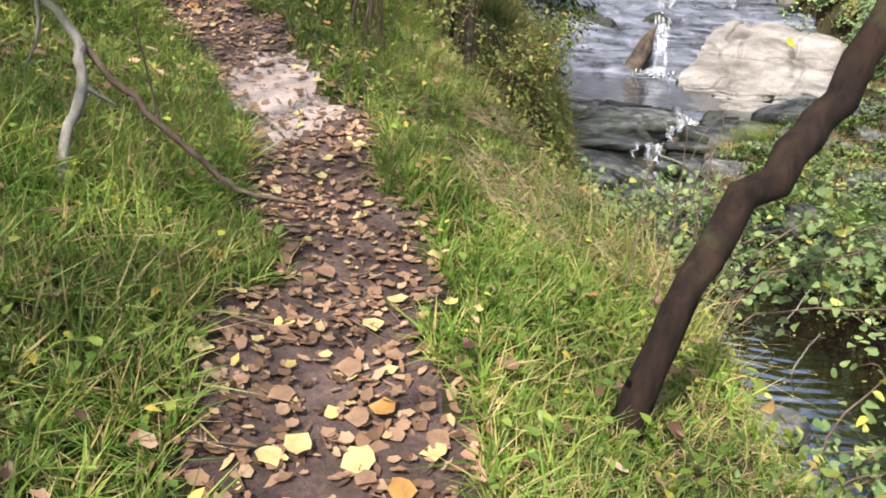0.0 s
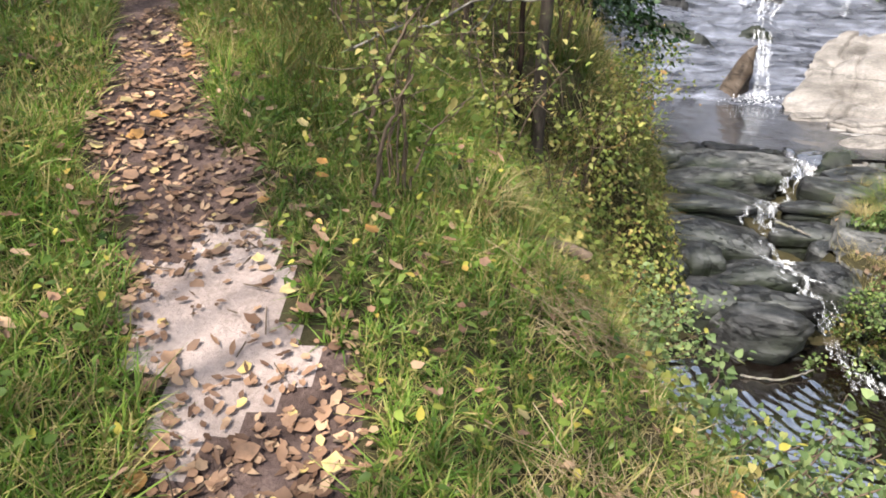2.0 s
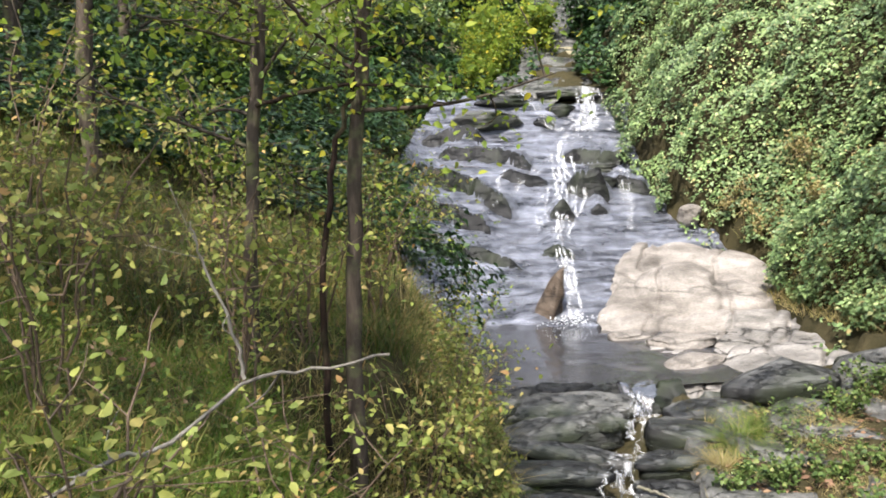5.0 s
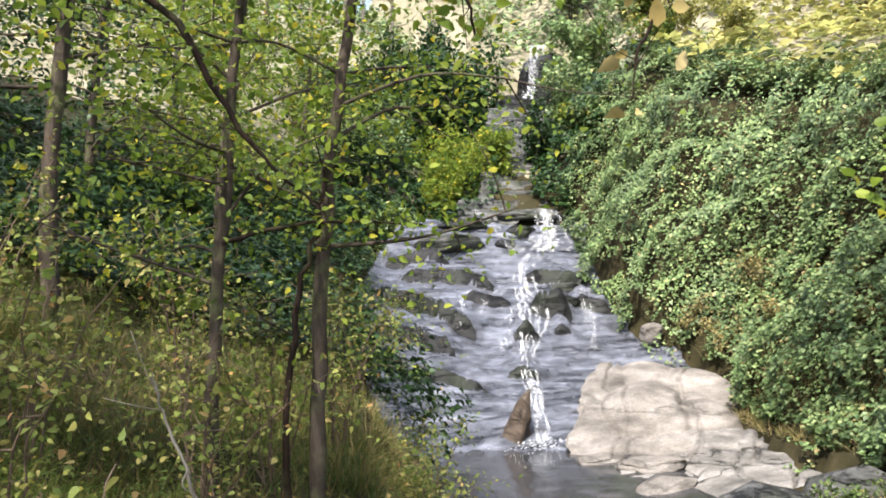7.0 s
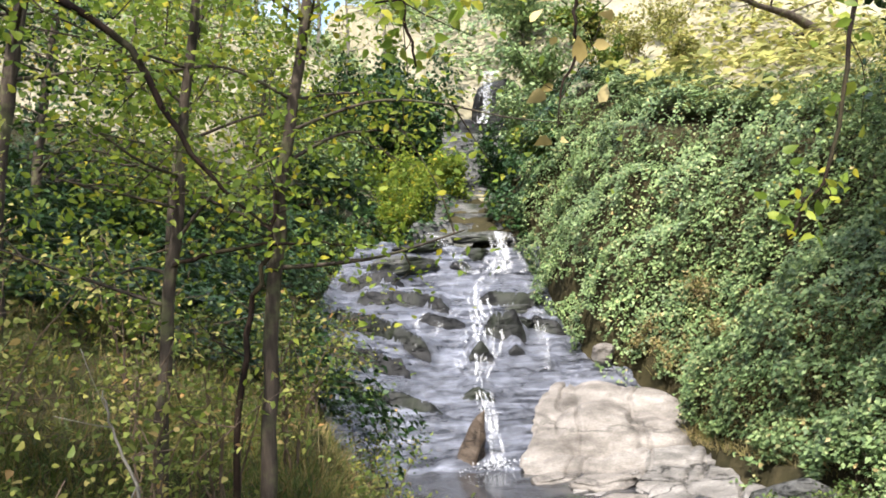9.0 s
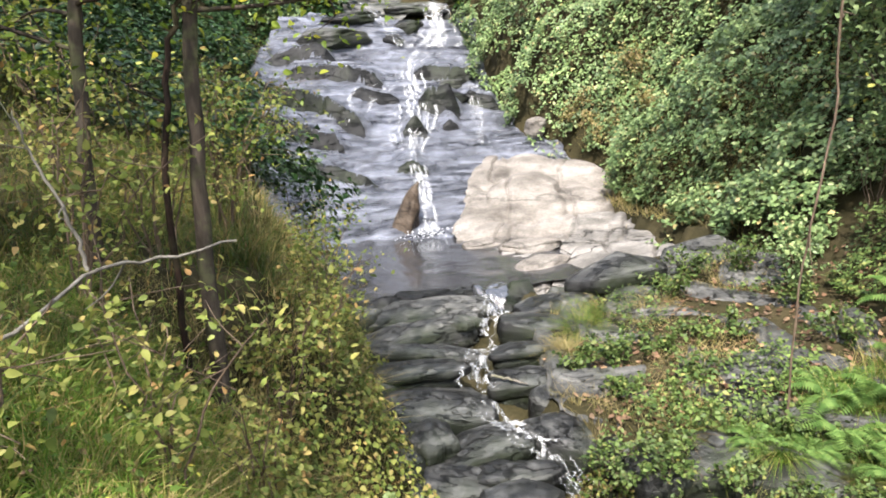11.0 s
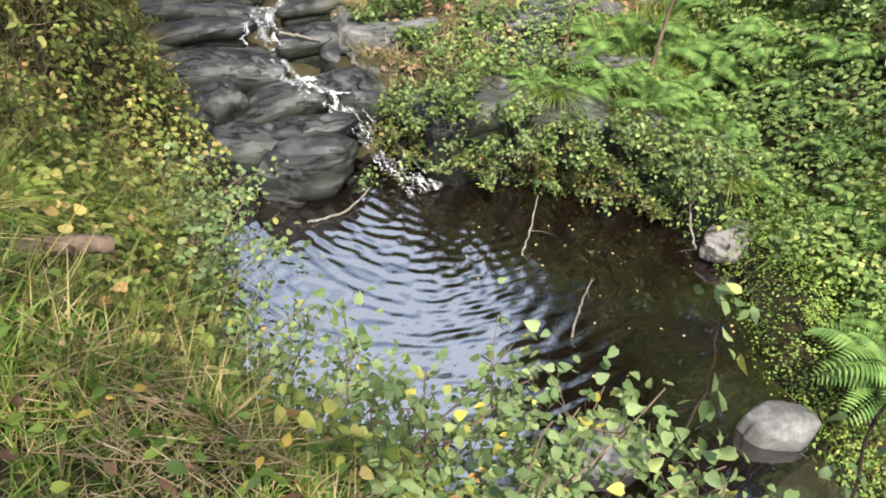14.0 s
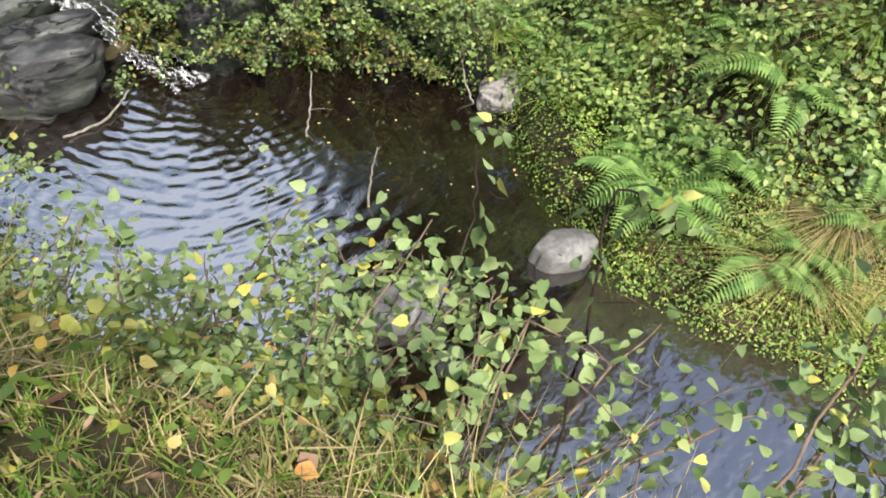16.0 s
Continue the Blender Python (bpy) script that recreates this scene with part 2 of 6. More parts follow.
STREAM_ROCK = rock_material("wet_stream_rock", (0.003, 0.003, 0.003), (0.026, 0.026, 0.025), (0.17, 0.17, 0.165), 0.42, (0.6, 0.9, 3.6), (0.06, 0.05, 0.2), moss=0.45, bump_by=0.05, scale=2.4, gloss=0.35, joints=1.3)
STONE = rock_material("smooth_grey_stone", (0.05, 0.048, 0.046), (0.1, 0.097, 0.092), (0.18, 0.174, 0.165), 0.75, (1, 1, 1.3), bump_by=0.02, scale=3.0, joints=0.3, joint_dark=0.8)
# pale path earth: a patch of sunlight put into the colour
SUN_PATCH_EARTH = ground_material("sun_patch_earth", [(0.3, (0.12, 0.09, 0.076)), (0.5, (0.25, 0.197, 0.172)), (0.72, (0.37, 0.305, 0.27))], 3.0, 40)
EDGE_LEAF = leaf_material("yellowing_bank_leaves", [(0.0, (0.13, 0.18, 0.045)), (0.4, (0.25, 0.3, 0.075)), (0.75, (0.37, 0.38, 0.11)), (0.92, (0.48, 0.39, 0.15)), (1.0, (0.42, 0.24, 0.1))], 0.5, 0.35)
CRESS = leaf_material("bright_cress_leaves", [(0.0, (0.1, 0.17, 0.04)), (0.5, (0.18, 0.28, 0.06)), (0.9, (0.25, 0.35, 0.08)), (1.0, (0.45, 0.42, 0.1))], 0.45, 0.3)
# brownish grass, its colour also darkened for shade on the left bank
BANK_GRASS = leaf_material("brownish_shaded_bank_grass", [(0.0, (0.05, 0.085, 0.018)), (0.45, (0.1, 0.14, 0.03)), (0.75, (0.2, 0.18, 0.06)), (1.0, (0.24, 0.15, 0.07))], 0.55, 0.3)
WEED = leaf_material("low_green_leaves", [(0.0, (0.045, 0.08, 0.025)), (0.5, (0.11, 0.17, 0.05)), (0.9, (0.19, 0.26, 0.08)), (1.0, (0.28, 0.27, 0.1))], 0.45, 0.2)

# ---- mesh tools ----
rng = np.random.default_rng(7)
LATTICE = rng.random((64, 256, 256))


def wave(x, y, seed=0):
    """Smooth value noise from -1 to 1."""
    x, y = np.asarray(x, float), np.asarray(y, float)
    i, j = np.floor(x).astype(int), np.floor(y).astype(int)
    u, v = x - i, y - j
    u, v = u * u * (3 - 2 * u), v * v * (3 - 2 * v)
    t = LATTICE[seed % 64]
    g = lambda a, b: t[a % 256, b % 256]
    return 2 * ((g(i, j) * (1 - u) + g(i + 1, j) * u) * (1 - v) + (g(i, j + 1) * (1 - u) + g(i + 1, j + 1) * u) * v) - 1


def fractal(x, y, seed=0, octaves=4):
    return sum(wave(x * 2 ** k, y * 2 ** k, seed + k) / 2 ** k for k in range(octaves))


def cells(x, y, seed=0):
    """Blocky cells: the distance to the nearest joint, and a number from -1 to 1 for each block."""
    x, y = np.asarray(x, float), np.asarray(y, float)
    i, j = np.floor(x).astype(int), np.floor(y).astype(int)
    near = np.full(x.shape, 9.0)
    second = np.full(x.shape, 9.0)
    tag = np.zeros(x.shape)
    for a in (-1, 0, 1):
        for b in (-1, 0, 1):
            u, v = (i + a) % 256, (j + b) % 256
            d = np.hypot(i + a + LATTICE[seed % 64][u, v] - x, j + b + LATTICE[(seed + 1) % 64][u, v] - y)
            closer = d < near
            second = np.where(closer, near, np.minimum(second, d))
            tag = np.where(closer, LATTICE[(seed + 2) % 64][u, v], tag)
            near = np.minimum(near, d)
    return second - near, 2 * tag - 1


def blocks(x, y, size, seed, lift, joint):
    """Raised blocks of rock with sunk joints between them."""
    w = 0.35 * wave(x * 1.4 / size, y * 1.4 / size, seed + 5)
    edge, tag = cells(x / size + w, y / size + w, seed)
    return lift * tag * np.clip(edge / 0.16, 0, 1) - joint * np.clip(1 - edge / 0.09, 0, 1)


def mesh_of(name, verts, faces, material, smooth=True):
    me = bpy.data.meshes.new(name)
    verts = np.asarray(verts, np.float32)
    faces = np.asarray(faces, np.int32)
    k = faces.shape[1]
    me.vertices.add(len(verts))
    me.vertices.foreach_set("co", verts.ravel())
    me.loops.add(faces.size)
    me.loops.foreach_set("vertex_index", faces.ravel())
    me.polygons.add(len(faces))
    me.polygons.foreach_set("loop_start", np.arange(0, faces.size, k, dtype=np.int32))
    me.polygons.foreach_set("loop_total", np.full(len(faces), k, np.int32))
    me.polygons.foreach_set("use_smooth", np.full(len(faces), smooth))
    me.update(calc_edges=True)
    me.validate()
    for mat in material if isinstance(material, (list, tuple)) else [material]:
        me.materials.append(mat)
    return me


def part(name, me, parent, label=""):
    ob = new(name, me)
    ob.parent = parent
    return tagged(ob, label) if label else ob


def thing(name, at, label, category, group="", kind=""):
    ob = new(name)
    ob.location = at
    return tagged(ob, label, category, group, kind)


def turns(yaw, tilt, roll):
    """Rotation matrices: roll about y, tilt about x, then yaw about z."""
    cy, sy, ct, st, cr, sr = np.cos(yaw), np.sin(yaw), np.cos(tilt), np.sin(tilt), np.cos(roll), np.sin(roll)
    o, e = np.zeros_like(yaw), np.ones_like(yaw)
    z = np.stack([cy, -sy, o, sy, cy, o, o, o, e], -1).reshape(-1, 3, 3)
    x = np.stack([e, o, o, o, ct, -st, o, st, ct], -1).reshape(-1, 3, 3)
    y = np.stack([cr, o, sr, o, e, o, -sr, o, cr], -1).reshape(-1, 3, 3)
    return z @ x @ y


def facing(normals, spin):
    """Rotation matrices that lay a leaf's face along the normals."""
    n = normals / np.linalg.norm(normals, axis=1, keepdims=True)
    h = np.where(np.abs(n[:, 2:3]) > 0.9, np.array([[1.0, 0, 0]]), np.array([[0, 0, 1.0]]))
    a = np.cross(h, n)
    a /= np.linalg.norm(a, axis=1, keepdims=True)
    b = np.cross(n, a)
    c, s = np.cos(spin)[:, None], np.sin(spin)[:, None]
    return np.stack([a * c + b * s, b * c - a * s, n], -1)


def strew(template, places, rots, scales):
    """Copies of a template, joined: its vertices and faces."""
    tv, tf = np.asarray(template[0], float), np.asarray(template[1])
    scales = np.asarray(scales, float)
    if scales.ndim == 1:
        scales = np.repeat(scales[:, None], 3, 1)
    v = np.einsum("nij,nkj->nki", rots, tv[None] * scales[:, None, :]) + np.asarray(places)[:, None, :]
    f = tf[None] + (np.arange(len(places)) * len(tv))[:, None, None]
    return v.reshape(-1, 3), f.reshape(-1, tf.shape[1])


def joined(pieces):
    vs, fs, at = [], [], 0
    for v, f in pieces:
        vs.append(np.asarray(v, float))
        fs.append(np.asarray(f) + at)
        at += len(v)
    return np.concatenate(vs), np.concatenate(fs)


LEAF = (np.array([(0, 0, 0), (0.27, 0.22, 0.08), (0.25, 0.55, 0.06), (0, 1, -0.12), (-0.27, 0.22, 0.08), (-0.25, 0.55, 0.06), (0, 0.4, 0), (0, 0.72, -0.02)]),
        np.array([(0, 1, 2, 6), (6, 2, 3, 7), (0, 6, 5, 4), (6, 7, 3, 5)]))
SMALL_LEAF = (np.array([(0, 0, 0), (0.34, 0.4, 0.11), (0, 1, -0.1), (-0.34, 0.4, 0.11), (0, 0.5, 0)]), np.array([(0, 1, 2, 4), (0, 4, 2, 3)]))
LOBED = (np.array([(0, 0, 0.02), (0.27, 0.04, 0.05), (0.34, 0.24, 0.03), (0.47, 0.45, 0.09), (0.31, 0.66, 0.03), (0.1, 0.98, 0.07), (-0.27, 0.7, 0.03), (-0.46, 0.48, 0.08), (-0.36, 0.26, 0.02), (-0.25, 0.05, 0.05), (0, 0.3, 0), (0, 0.62, 0.01)]),
         np.array([(0, 1, 2, 10), (2, 3, 4, 10), (10, 4, 5, 11), (0, 10, 8, 9), (8, 10, 6, 7), (10, 11, 5, 6)]))


BROAD = (np.array([(0, 0, 0), (0.22, -0.05, 0.04), (0.4, 0.2, 0.08), (0.33, 0.5, 0.05), (0.2, 0.74, 0.01), (0, 1, -0.12), (-0.2, 0.74, 0.01), (-0.33, 0.5, 0.05), (-0.4, 0.2, 0.08), (-0.22, -0.05, 0.04), (0, 0.3, -0.02), (0, 0.66, -0.03)]),
         np.array([(0, 1, 2, 10), (10, 2, 3, 11), (11, 3, 4, 5), (0, 10, 8, 9), (10, 11, 7, 8), (11, 5, 6, 7)]))


def blade(bend, segments=3):
    v, f = [], []
    for i in range(segments + 1):
        s = i / segments
        w = 0.5 * (1 - s ** 1.6) + 0.03
        y, z = bend * s * s, s * (1 - 0.35 * abs(bend) * s)
        v += [(-w, y, z), (w, y, z)]
        if i:
            f.append((2 * i - 2, 2 * i - 1, 2 * i + 1, 2 * i))
    return np.array(v), np.array(f)


def tube(points, radii, sides=6, wobble=0.0, seed=0):
    """A tapering limb through the points."""
    p = np.asarray(points, float)
    r = np.interp(np.linspace(0, 1, len(p)), np.linspace(0, 1, len(radii)), radii)
    d = np.gradient(p, axis=0)
    d /= np.linalg.norm(d, axis=1, keepdims=True) + 1e-9
    ref = np.array([0.13, 0.97, 0.2]) if abs(d[0][1]) < 0.9 else np.array([1.0, 0, 0])
    a = np.cross(d, ref)
    a /= np.linalg.norm(a, axis=1, keepdims=True) + 1e-9
    b = np.cross(d, a)
    ang = np.linspace(0, 2 * np.pi, sides, endpoint=False)
    k = 1 + wobble * np.random.default_rng(seed).uniform(-1, 1, (len(p), sides))
    ringed = p[:, None] + (a[:, None] * np.cos(ang)[None, :, None] + b[:, None] * np.sin(ang)[None, :, None]) * (r[:, None] * k)[..., None]
    v = ringed.reshape(-1, 3)
    f = []
    for i in range(len(p) - 1):
        for j in range(sides):
            q = (j + 1) % sides
            f.append((i * sides + j, i * sides + q, (i + 1) * sides + q, (i + 1) * sides + j))
    n = len(p) - 1
    for base in (0, n * sides):
        for j in range(1, sides - 2, 2):
            f.append((base, base + j, base + j + 1, base + j + 2))
    return v, np.array(f)


def bend_line(points, steps=14, shake=0.0, seed=0):
    """A smooth line through a few points."""
    p = np.asarray(points, float)
    t = np.linspace(0, len(p) - 1, steps)
    i = np.clip(np.floor(t).astype(int), 0, len(p) - 2)
    u = (t - i)[:, None]
    g = lambda k: p[np.clip(k, 0, len(p) - 1)]
    a, b, c, d = g(i - 1), g(i), g(i + 1), g(i + 2)
    q = 0.5 * (2 * b + (c - a) * u + (2 * a - 5 * b + 4 * c - d) * u ** 2 + (3 * b - a - 3 * c + d) * u ** 3)
    if shake:
        q[1:-1] += np.random.default_rng(seed).normal(0, shake, (steps - 2, 3))
    return q


# ---- the lie of the land ----
def along(y, pairs):
    a = np.array(pairs, float)
    return np.interp(y, a[:, 0], a[:, 1])


XL = [(-30, 2.6), (0, 2.6), (3, 2.5), (4.5, 2.2), (5.5, 1.7), (7, 1.35), (9, 1.7), (10, 2.2), (11, 2.6), (13, 2.7), (15, 3.0), (20, 3.0), (24, 3.1), (27, 3.8), (30, 4.6), (34, 9.3), (44, 13), (46, 14), (160, 15)]
XR = [(-30, 5.5), (0, 4.7), (3, 4.6), (4.5, 4.6), (5.3, 4.85), (5.9, 5.5), (6.5, 6.2), (7.5, 6.2), (8.3, 5.5), (9.3, 4.75), (10, 4.3), (11, 4.3), (13, 5.0), (14.6, 5.9), (16, 7.2), (18, 9.0), (20, 11.2), (24, 10.6), (27, 10.8), (30, 11.9), (34, 11.8), (44, 16.8), (46, 17.4), (160, 18)]
ZB = [(-30, -3.6), (0, -3.3), (3, -3.25), (5, -3.2), (7, -3.35), (9.2, -3.3), (9.8, -2.95), (10.6, -2.6), (12, -2.35), (14.3, -2.12), (15, -2.1), (16, -2.15), (19, -2.1), (19.9, -1.95), (29.8, 2.55), (30.2, 2.9), (30.8, 3.75), (34, 5.0), (43.8, 11.4), (45, 14.6), (60, 23), (90, 37), (160, 44)]
XP = [(-30, 0.6), (-5, 0.1), (1, -0.24), (2.5, -0.36), (3.9, -0.78), (4.7, -1.2), (6, -1.9), (8, -2.8), (12, -4.2), (24, -6), (160, -8)]
ZP = [(-30, -1.2), (-5, -0.5), (0, -0.22), (3, 0), (3.9, 0.13), (4.7, 0.36), (6, 0.68), (8, 1.2), (12, 1.9), (20, 3.2), (30, 5.4), (45, 14), (60, 24), (90, 39), (160, 46)]
ZR = [(-30, -2.9), (3, -2.75), (6, -2.6), (8, -2.5), (9, -2.25), (10, -2.0), (11, -2.05), (12.5, -1.95), (14.4, -1.9), (18, -1.6), (20, -1.2), (24, 0.6), (30, 3.2), (34, 5.6), (44, 12.5), (46, 15), (60, 23.5), (90, 37), (160, 44)]
XT = [(-30, 6.2), (0, 5.8), (4, 5.4), (6, 6.7), (8, 7.6), (10, 8.9), (12.5, 9.9), (15, 10.4), (19, 11.3), (22, 11.7), (24, 11.2), (26, 10.9), (30, 12.0), (34, 12.4), (44, 17.4), (160, 19)]
SH = [(-30, 0.7), (6, 0.75), (10, 0.8), (14, 1.1), (18, 1.6), (24, 1.9), (30, 1.7), (40, 0.9), (60, 0.3), (160, 0.2)]
CAP = [(-30, 2.5), (0, 3), (8, 4.0), (14, 4.9), (20, 6.3), (26, 7.9), (32, 9.8), (44, 18), (60, 27), (90, 40), (160, 48)]
S_LEFT = [(-30, 2.2), (7.5, 2.3), (10, 1.5), (20, 1.3), (40, 1.0), (160, 0.5)]


def land(x, y, rough=True):
    """The height of the ground."""
    x, y = np.asarray(x, float), np.asarray(y, float)
    xl, xr, zb = along(y, XL), along(y, XR), along(y, ZB)
    wob = 0.22 * wave(x * 0.9, y * 0.9, 3)
    xl, xr = xl + wob * (y < 30), xr + wob
    u = x - along(y, XP)
    left = along(y, ZP) + np.where(u < -0.42, 0.34 * (-u - 0.42) + 0.10 * np.clip(-u - 2, 0, 4) ** 1.5 - 0.25 * np.clip(-u - 9, 0, 80), 0)
    left = left - np.where(u > 0.42, 0.36 * (u - 0.42), 0) - 0.05 * np.exp(-(u / 0.4) ** 2) * (y < 12)
    left = np.minimum(left, zb + 0.1 + along(y, S_LEFT) * np.clip(xl - x, 0, None))
    dr = np.clip(x - xr, 0, None)
    right = along(y, ZR) + 0.16 * dr
    dt = np.clip(x - along(y, XT), 0, None)
    hill = along(y, SH) * dt
    cap = along(y, CAP) - right
    hill = np.where(hill > cap, cap + 0.28 * (hill - cap) / np.maximum(along(y, SH), 0.3), hill)
    right = np.minimum(right, zb + 1.7 * dr) + hill
    bed_rock = (y > 19.6) & (y < 31.3) & (x > xl - 0.5) & (x < xr + 0.7)
    shelf = (y > 14.4) & (y < 24.5) & (x > 6.2) & (x < along(y, XT) - 0.5)
    z = np.where(x < xl, left, np.where(x > xr, right, zb + 0.06 * wave(x * 2, y * 2, 5)))
    z = z - 0.7 * bed_rock - 0.5 * (shelf & ~bed_rock)
    if rough:
        path_calm = 1 - 0.75 * np.exp(-(u / 0.5) ** 2) * (y < 10)
        z = z + path_calm * (0.05 * fractal(x * 1.6, y * 1.6, 8) + 0.25 * wave(x * 0.25, y * 0.25, 14) * np.clip((np.hypot(x, y - 5) - 9) / 8, 0, 1) + 0.9 * wave(x * 0.07, y * 0.07, 18) * np.clip((np.hypot(x, y) - 32) / 10, 0, 1))
    return z


def slope(x, y):
    e = 0.06
    n = np.stack([land(x - e, y) - land(x + e, y), land(x, y - e) - land(x, y + e), np.full(np.shape(x), 2 * e)], -1)
    return n / np.linalg.norm(n, axis=-1, keepdims=True)


def spread(stops):
    return np.unique(np.concatenate([np.arange(a, b, s) for a, b, s in stops]))


gx = spread([(-150, -40, 8), (-40, -14, 1.5), (-14, -4, 0.4), (-4, 8, 0.1), (8, 18, 0.25), (18, 40, 1.2), (40, 151, 8)])
gy = spread([(-120, -24, 8), (-24, -4, 1), (-4, 0, 0.25), (0, 15, 0.1), (15, 34, 0.2), (34, 60, 0.6), (60, 161, 5)])
mx, my = np.meshgrid(gx, gy)
mz = land(mx, my)
nx, ny = len(gx), len(gy)
ids = np.arange(nx * ny).reshape(ny, nx)
faces = np.stack([ids[:-1, :-1], ids[:-1, 1:], ids[1:, 1:], ids[1:, :-1]], -1).reshape(-1, 4)
me = mesh_of("ground", np.stack([mx, my, mz], -1).reshape(-1, 3), faces, [SOIL, MUD, FAR_GRASS, SUN_PATCH_EARTH])
cx, cy = (mx[:-1, :-1] + mx[1:, 1:]) / 2, (my[:-1, :-1] + my[1:, 1:]) / 2
on_path = np.abs(cx - along(cy, XP) + 0.12 * fractal(cx * 2, cy * 2, 30, 3)) < 0.36 - 0.02 * np.clip(cy - 4, 0, 9)
far_off = (np.hypot(cx, cy) > 38) | ((cx > 18) & (cy > 10))
slots = np.where(on_path & (cy < 14), 1, np.where(far_off, 2, 0)).ravel().astype(np.int32)
# the sun patch on the path, painted as a pale oval
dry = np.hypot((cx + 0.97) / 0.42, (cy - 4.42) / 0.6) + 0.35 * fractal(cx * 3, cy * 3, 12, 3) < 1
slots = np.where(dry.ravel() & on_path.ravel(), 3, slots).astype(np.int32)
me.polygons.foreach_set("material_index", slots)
tagged(new("ground", me), "brown leaf-strewn soil with a muddy footpath on a valley side", "ground", kind="structure")

# ---- rock faces and water ----
def sheet(name, x0, x1, y0, y1, step, height, material, label, category, keep=None, kind="structure"):
    xs, ys = np.arange(x0, x1 + step, step), np.arange(y0, y1 + step, step)
    a, b = np.meshgrid(xs, ys)
    c = height(a, b)
    k = np.arange(a.size).reshape(a.shape)
    f = np.stack([k[:-1, :-1], k[:-1, 1:], k[1:, 1:], k[1:, :-1]], -1).reshape(-1, 4)
    if keep is not None:
        ok = keep((a[:-1, :-1] + a[1:, 1:]) / 2, (b[:-1, :-1] + b[1:, 1:]) / 2).ravel()
        f = f[ok]
    ob = new(name, mesh_of(name, np.stack([a, b, c], -1).reshape(-1, 3), f, material))
    return tagged(ob, label, category, kind=kind)


def terrace(v, step, soft=0.25):
    """Rounded steps: flat treads and short risers."""
    k = np.floor(v / step)
    u = v / step - k
    return step * (k + np.clip((u - 0.5) / soft + 0.5, 0, 1))


def ledge_line(x, y, x0, y0, x1, y1):
    """Distance uphill from a broken ledge line, and how far from its ends."""
    L = math.hypot(x1 - x0, y1 - y0)
    u = ((x - x0) * (x1 - x0) + (y - y0) * (y1 - y0)) / L
    v = ((y - y0) * (x1 - x0) - (x - x0) * (y1 - y0)) / L + 0.12 * wave(x * 1.3, y * 1.3, 16) + 0.05 * wave(x * 4, y * 4, 17)
    ends = np.clip(u / 0.4, 0, 1) * np.clip((L - u) / 0.4, 0, 1)
    return v, ends


def riser(x, y, x0, y0, x1, y1, h, back=0.9):
    """A broken ledge along a line: a steep face downhill that dies away uphill."""
    v, ends = ledge_line(x, y, x0, y0, x1, y1)
    return 1.5 * h * ends * np.clip(v / 0.07, 0, 1) * np.exp(-np.clip(v, 0, None) / back)


RISERS = [(3.2, 26.6, 6.0, 24.3, 0.42), (3.0, 25.0, 5.2, 23.6, 0.34), (7.9, 25.6, 9.3, 25.0, 0.55), (8.3, 24.6, 9.0, 24.4, 0.3), (6.9, 24.1, 7.8, 23.9, 0.4), (4.4, 28.3, 7.6, 27.5, 0.3), (8.6, 27.8, 11.0, 27.2, 0.35), (3.0, 22.6, 5.6, 21.9, 0.22), (6.0, 26.2, 7.7, 26.1, 0.25), (9.6, 26.2, 11.0, 25.6, 0.3), (4.0, 29.4, 6.4, 29.0, 0.3), (6.2, 22.6, 7.2, 22.4, 0.2)]


def slab_height(x, y):
    """Layered slate: rounded ledges that run slantwise over the slope."""
    v = along(y, ZB) + 0.16 * fractal(x * 0.7, y * 0.7, 20)
    dip = 0.16 * (x - 7) + 0.5 * wave(x * 0.3, y * 0.4, 22)
    big = terrace(v + dip, 0.62, 0.45) - dip
    thin = terrace(v - 0.1 * (x - 7) + 0.2 * wave(x * 0.6, y, 23), 0.15, 0.3) + 0.1 * (x - 7) - 0.2 * wave(x * 0.6, y, 23)
    side = 0.5 * np.clip((4.4 - x) / 1.4, 0, 1) ** 2
    return 0.5 * v + 0.3 * big + 0.2 * thin + sum(riser(x, y, *r) for r in RISERS) + side + 0.03 * fractal(x * 2.2, y * 4.5, 24) + blocks(x * 0.35 + 0.12 * y, y + 0.25 * x, 0.8, 11, 0.045, 0.035) + 0.12


def dome(x, y, cx, cy, rx, ry, h, turn=0.0):
    c, k = math.cos(turn), math.sin(turn)
    u, v = (c * (x - cx) + k * (y - cy)) / rx, (c * (y - cy) - k * (x - cx)) / ry
    return h * np.sqrt(np.clip(1 - np.clip(u * u + v * v, 0, 1), 0, 1))


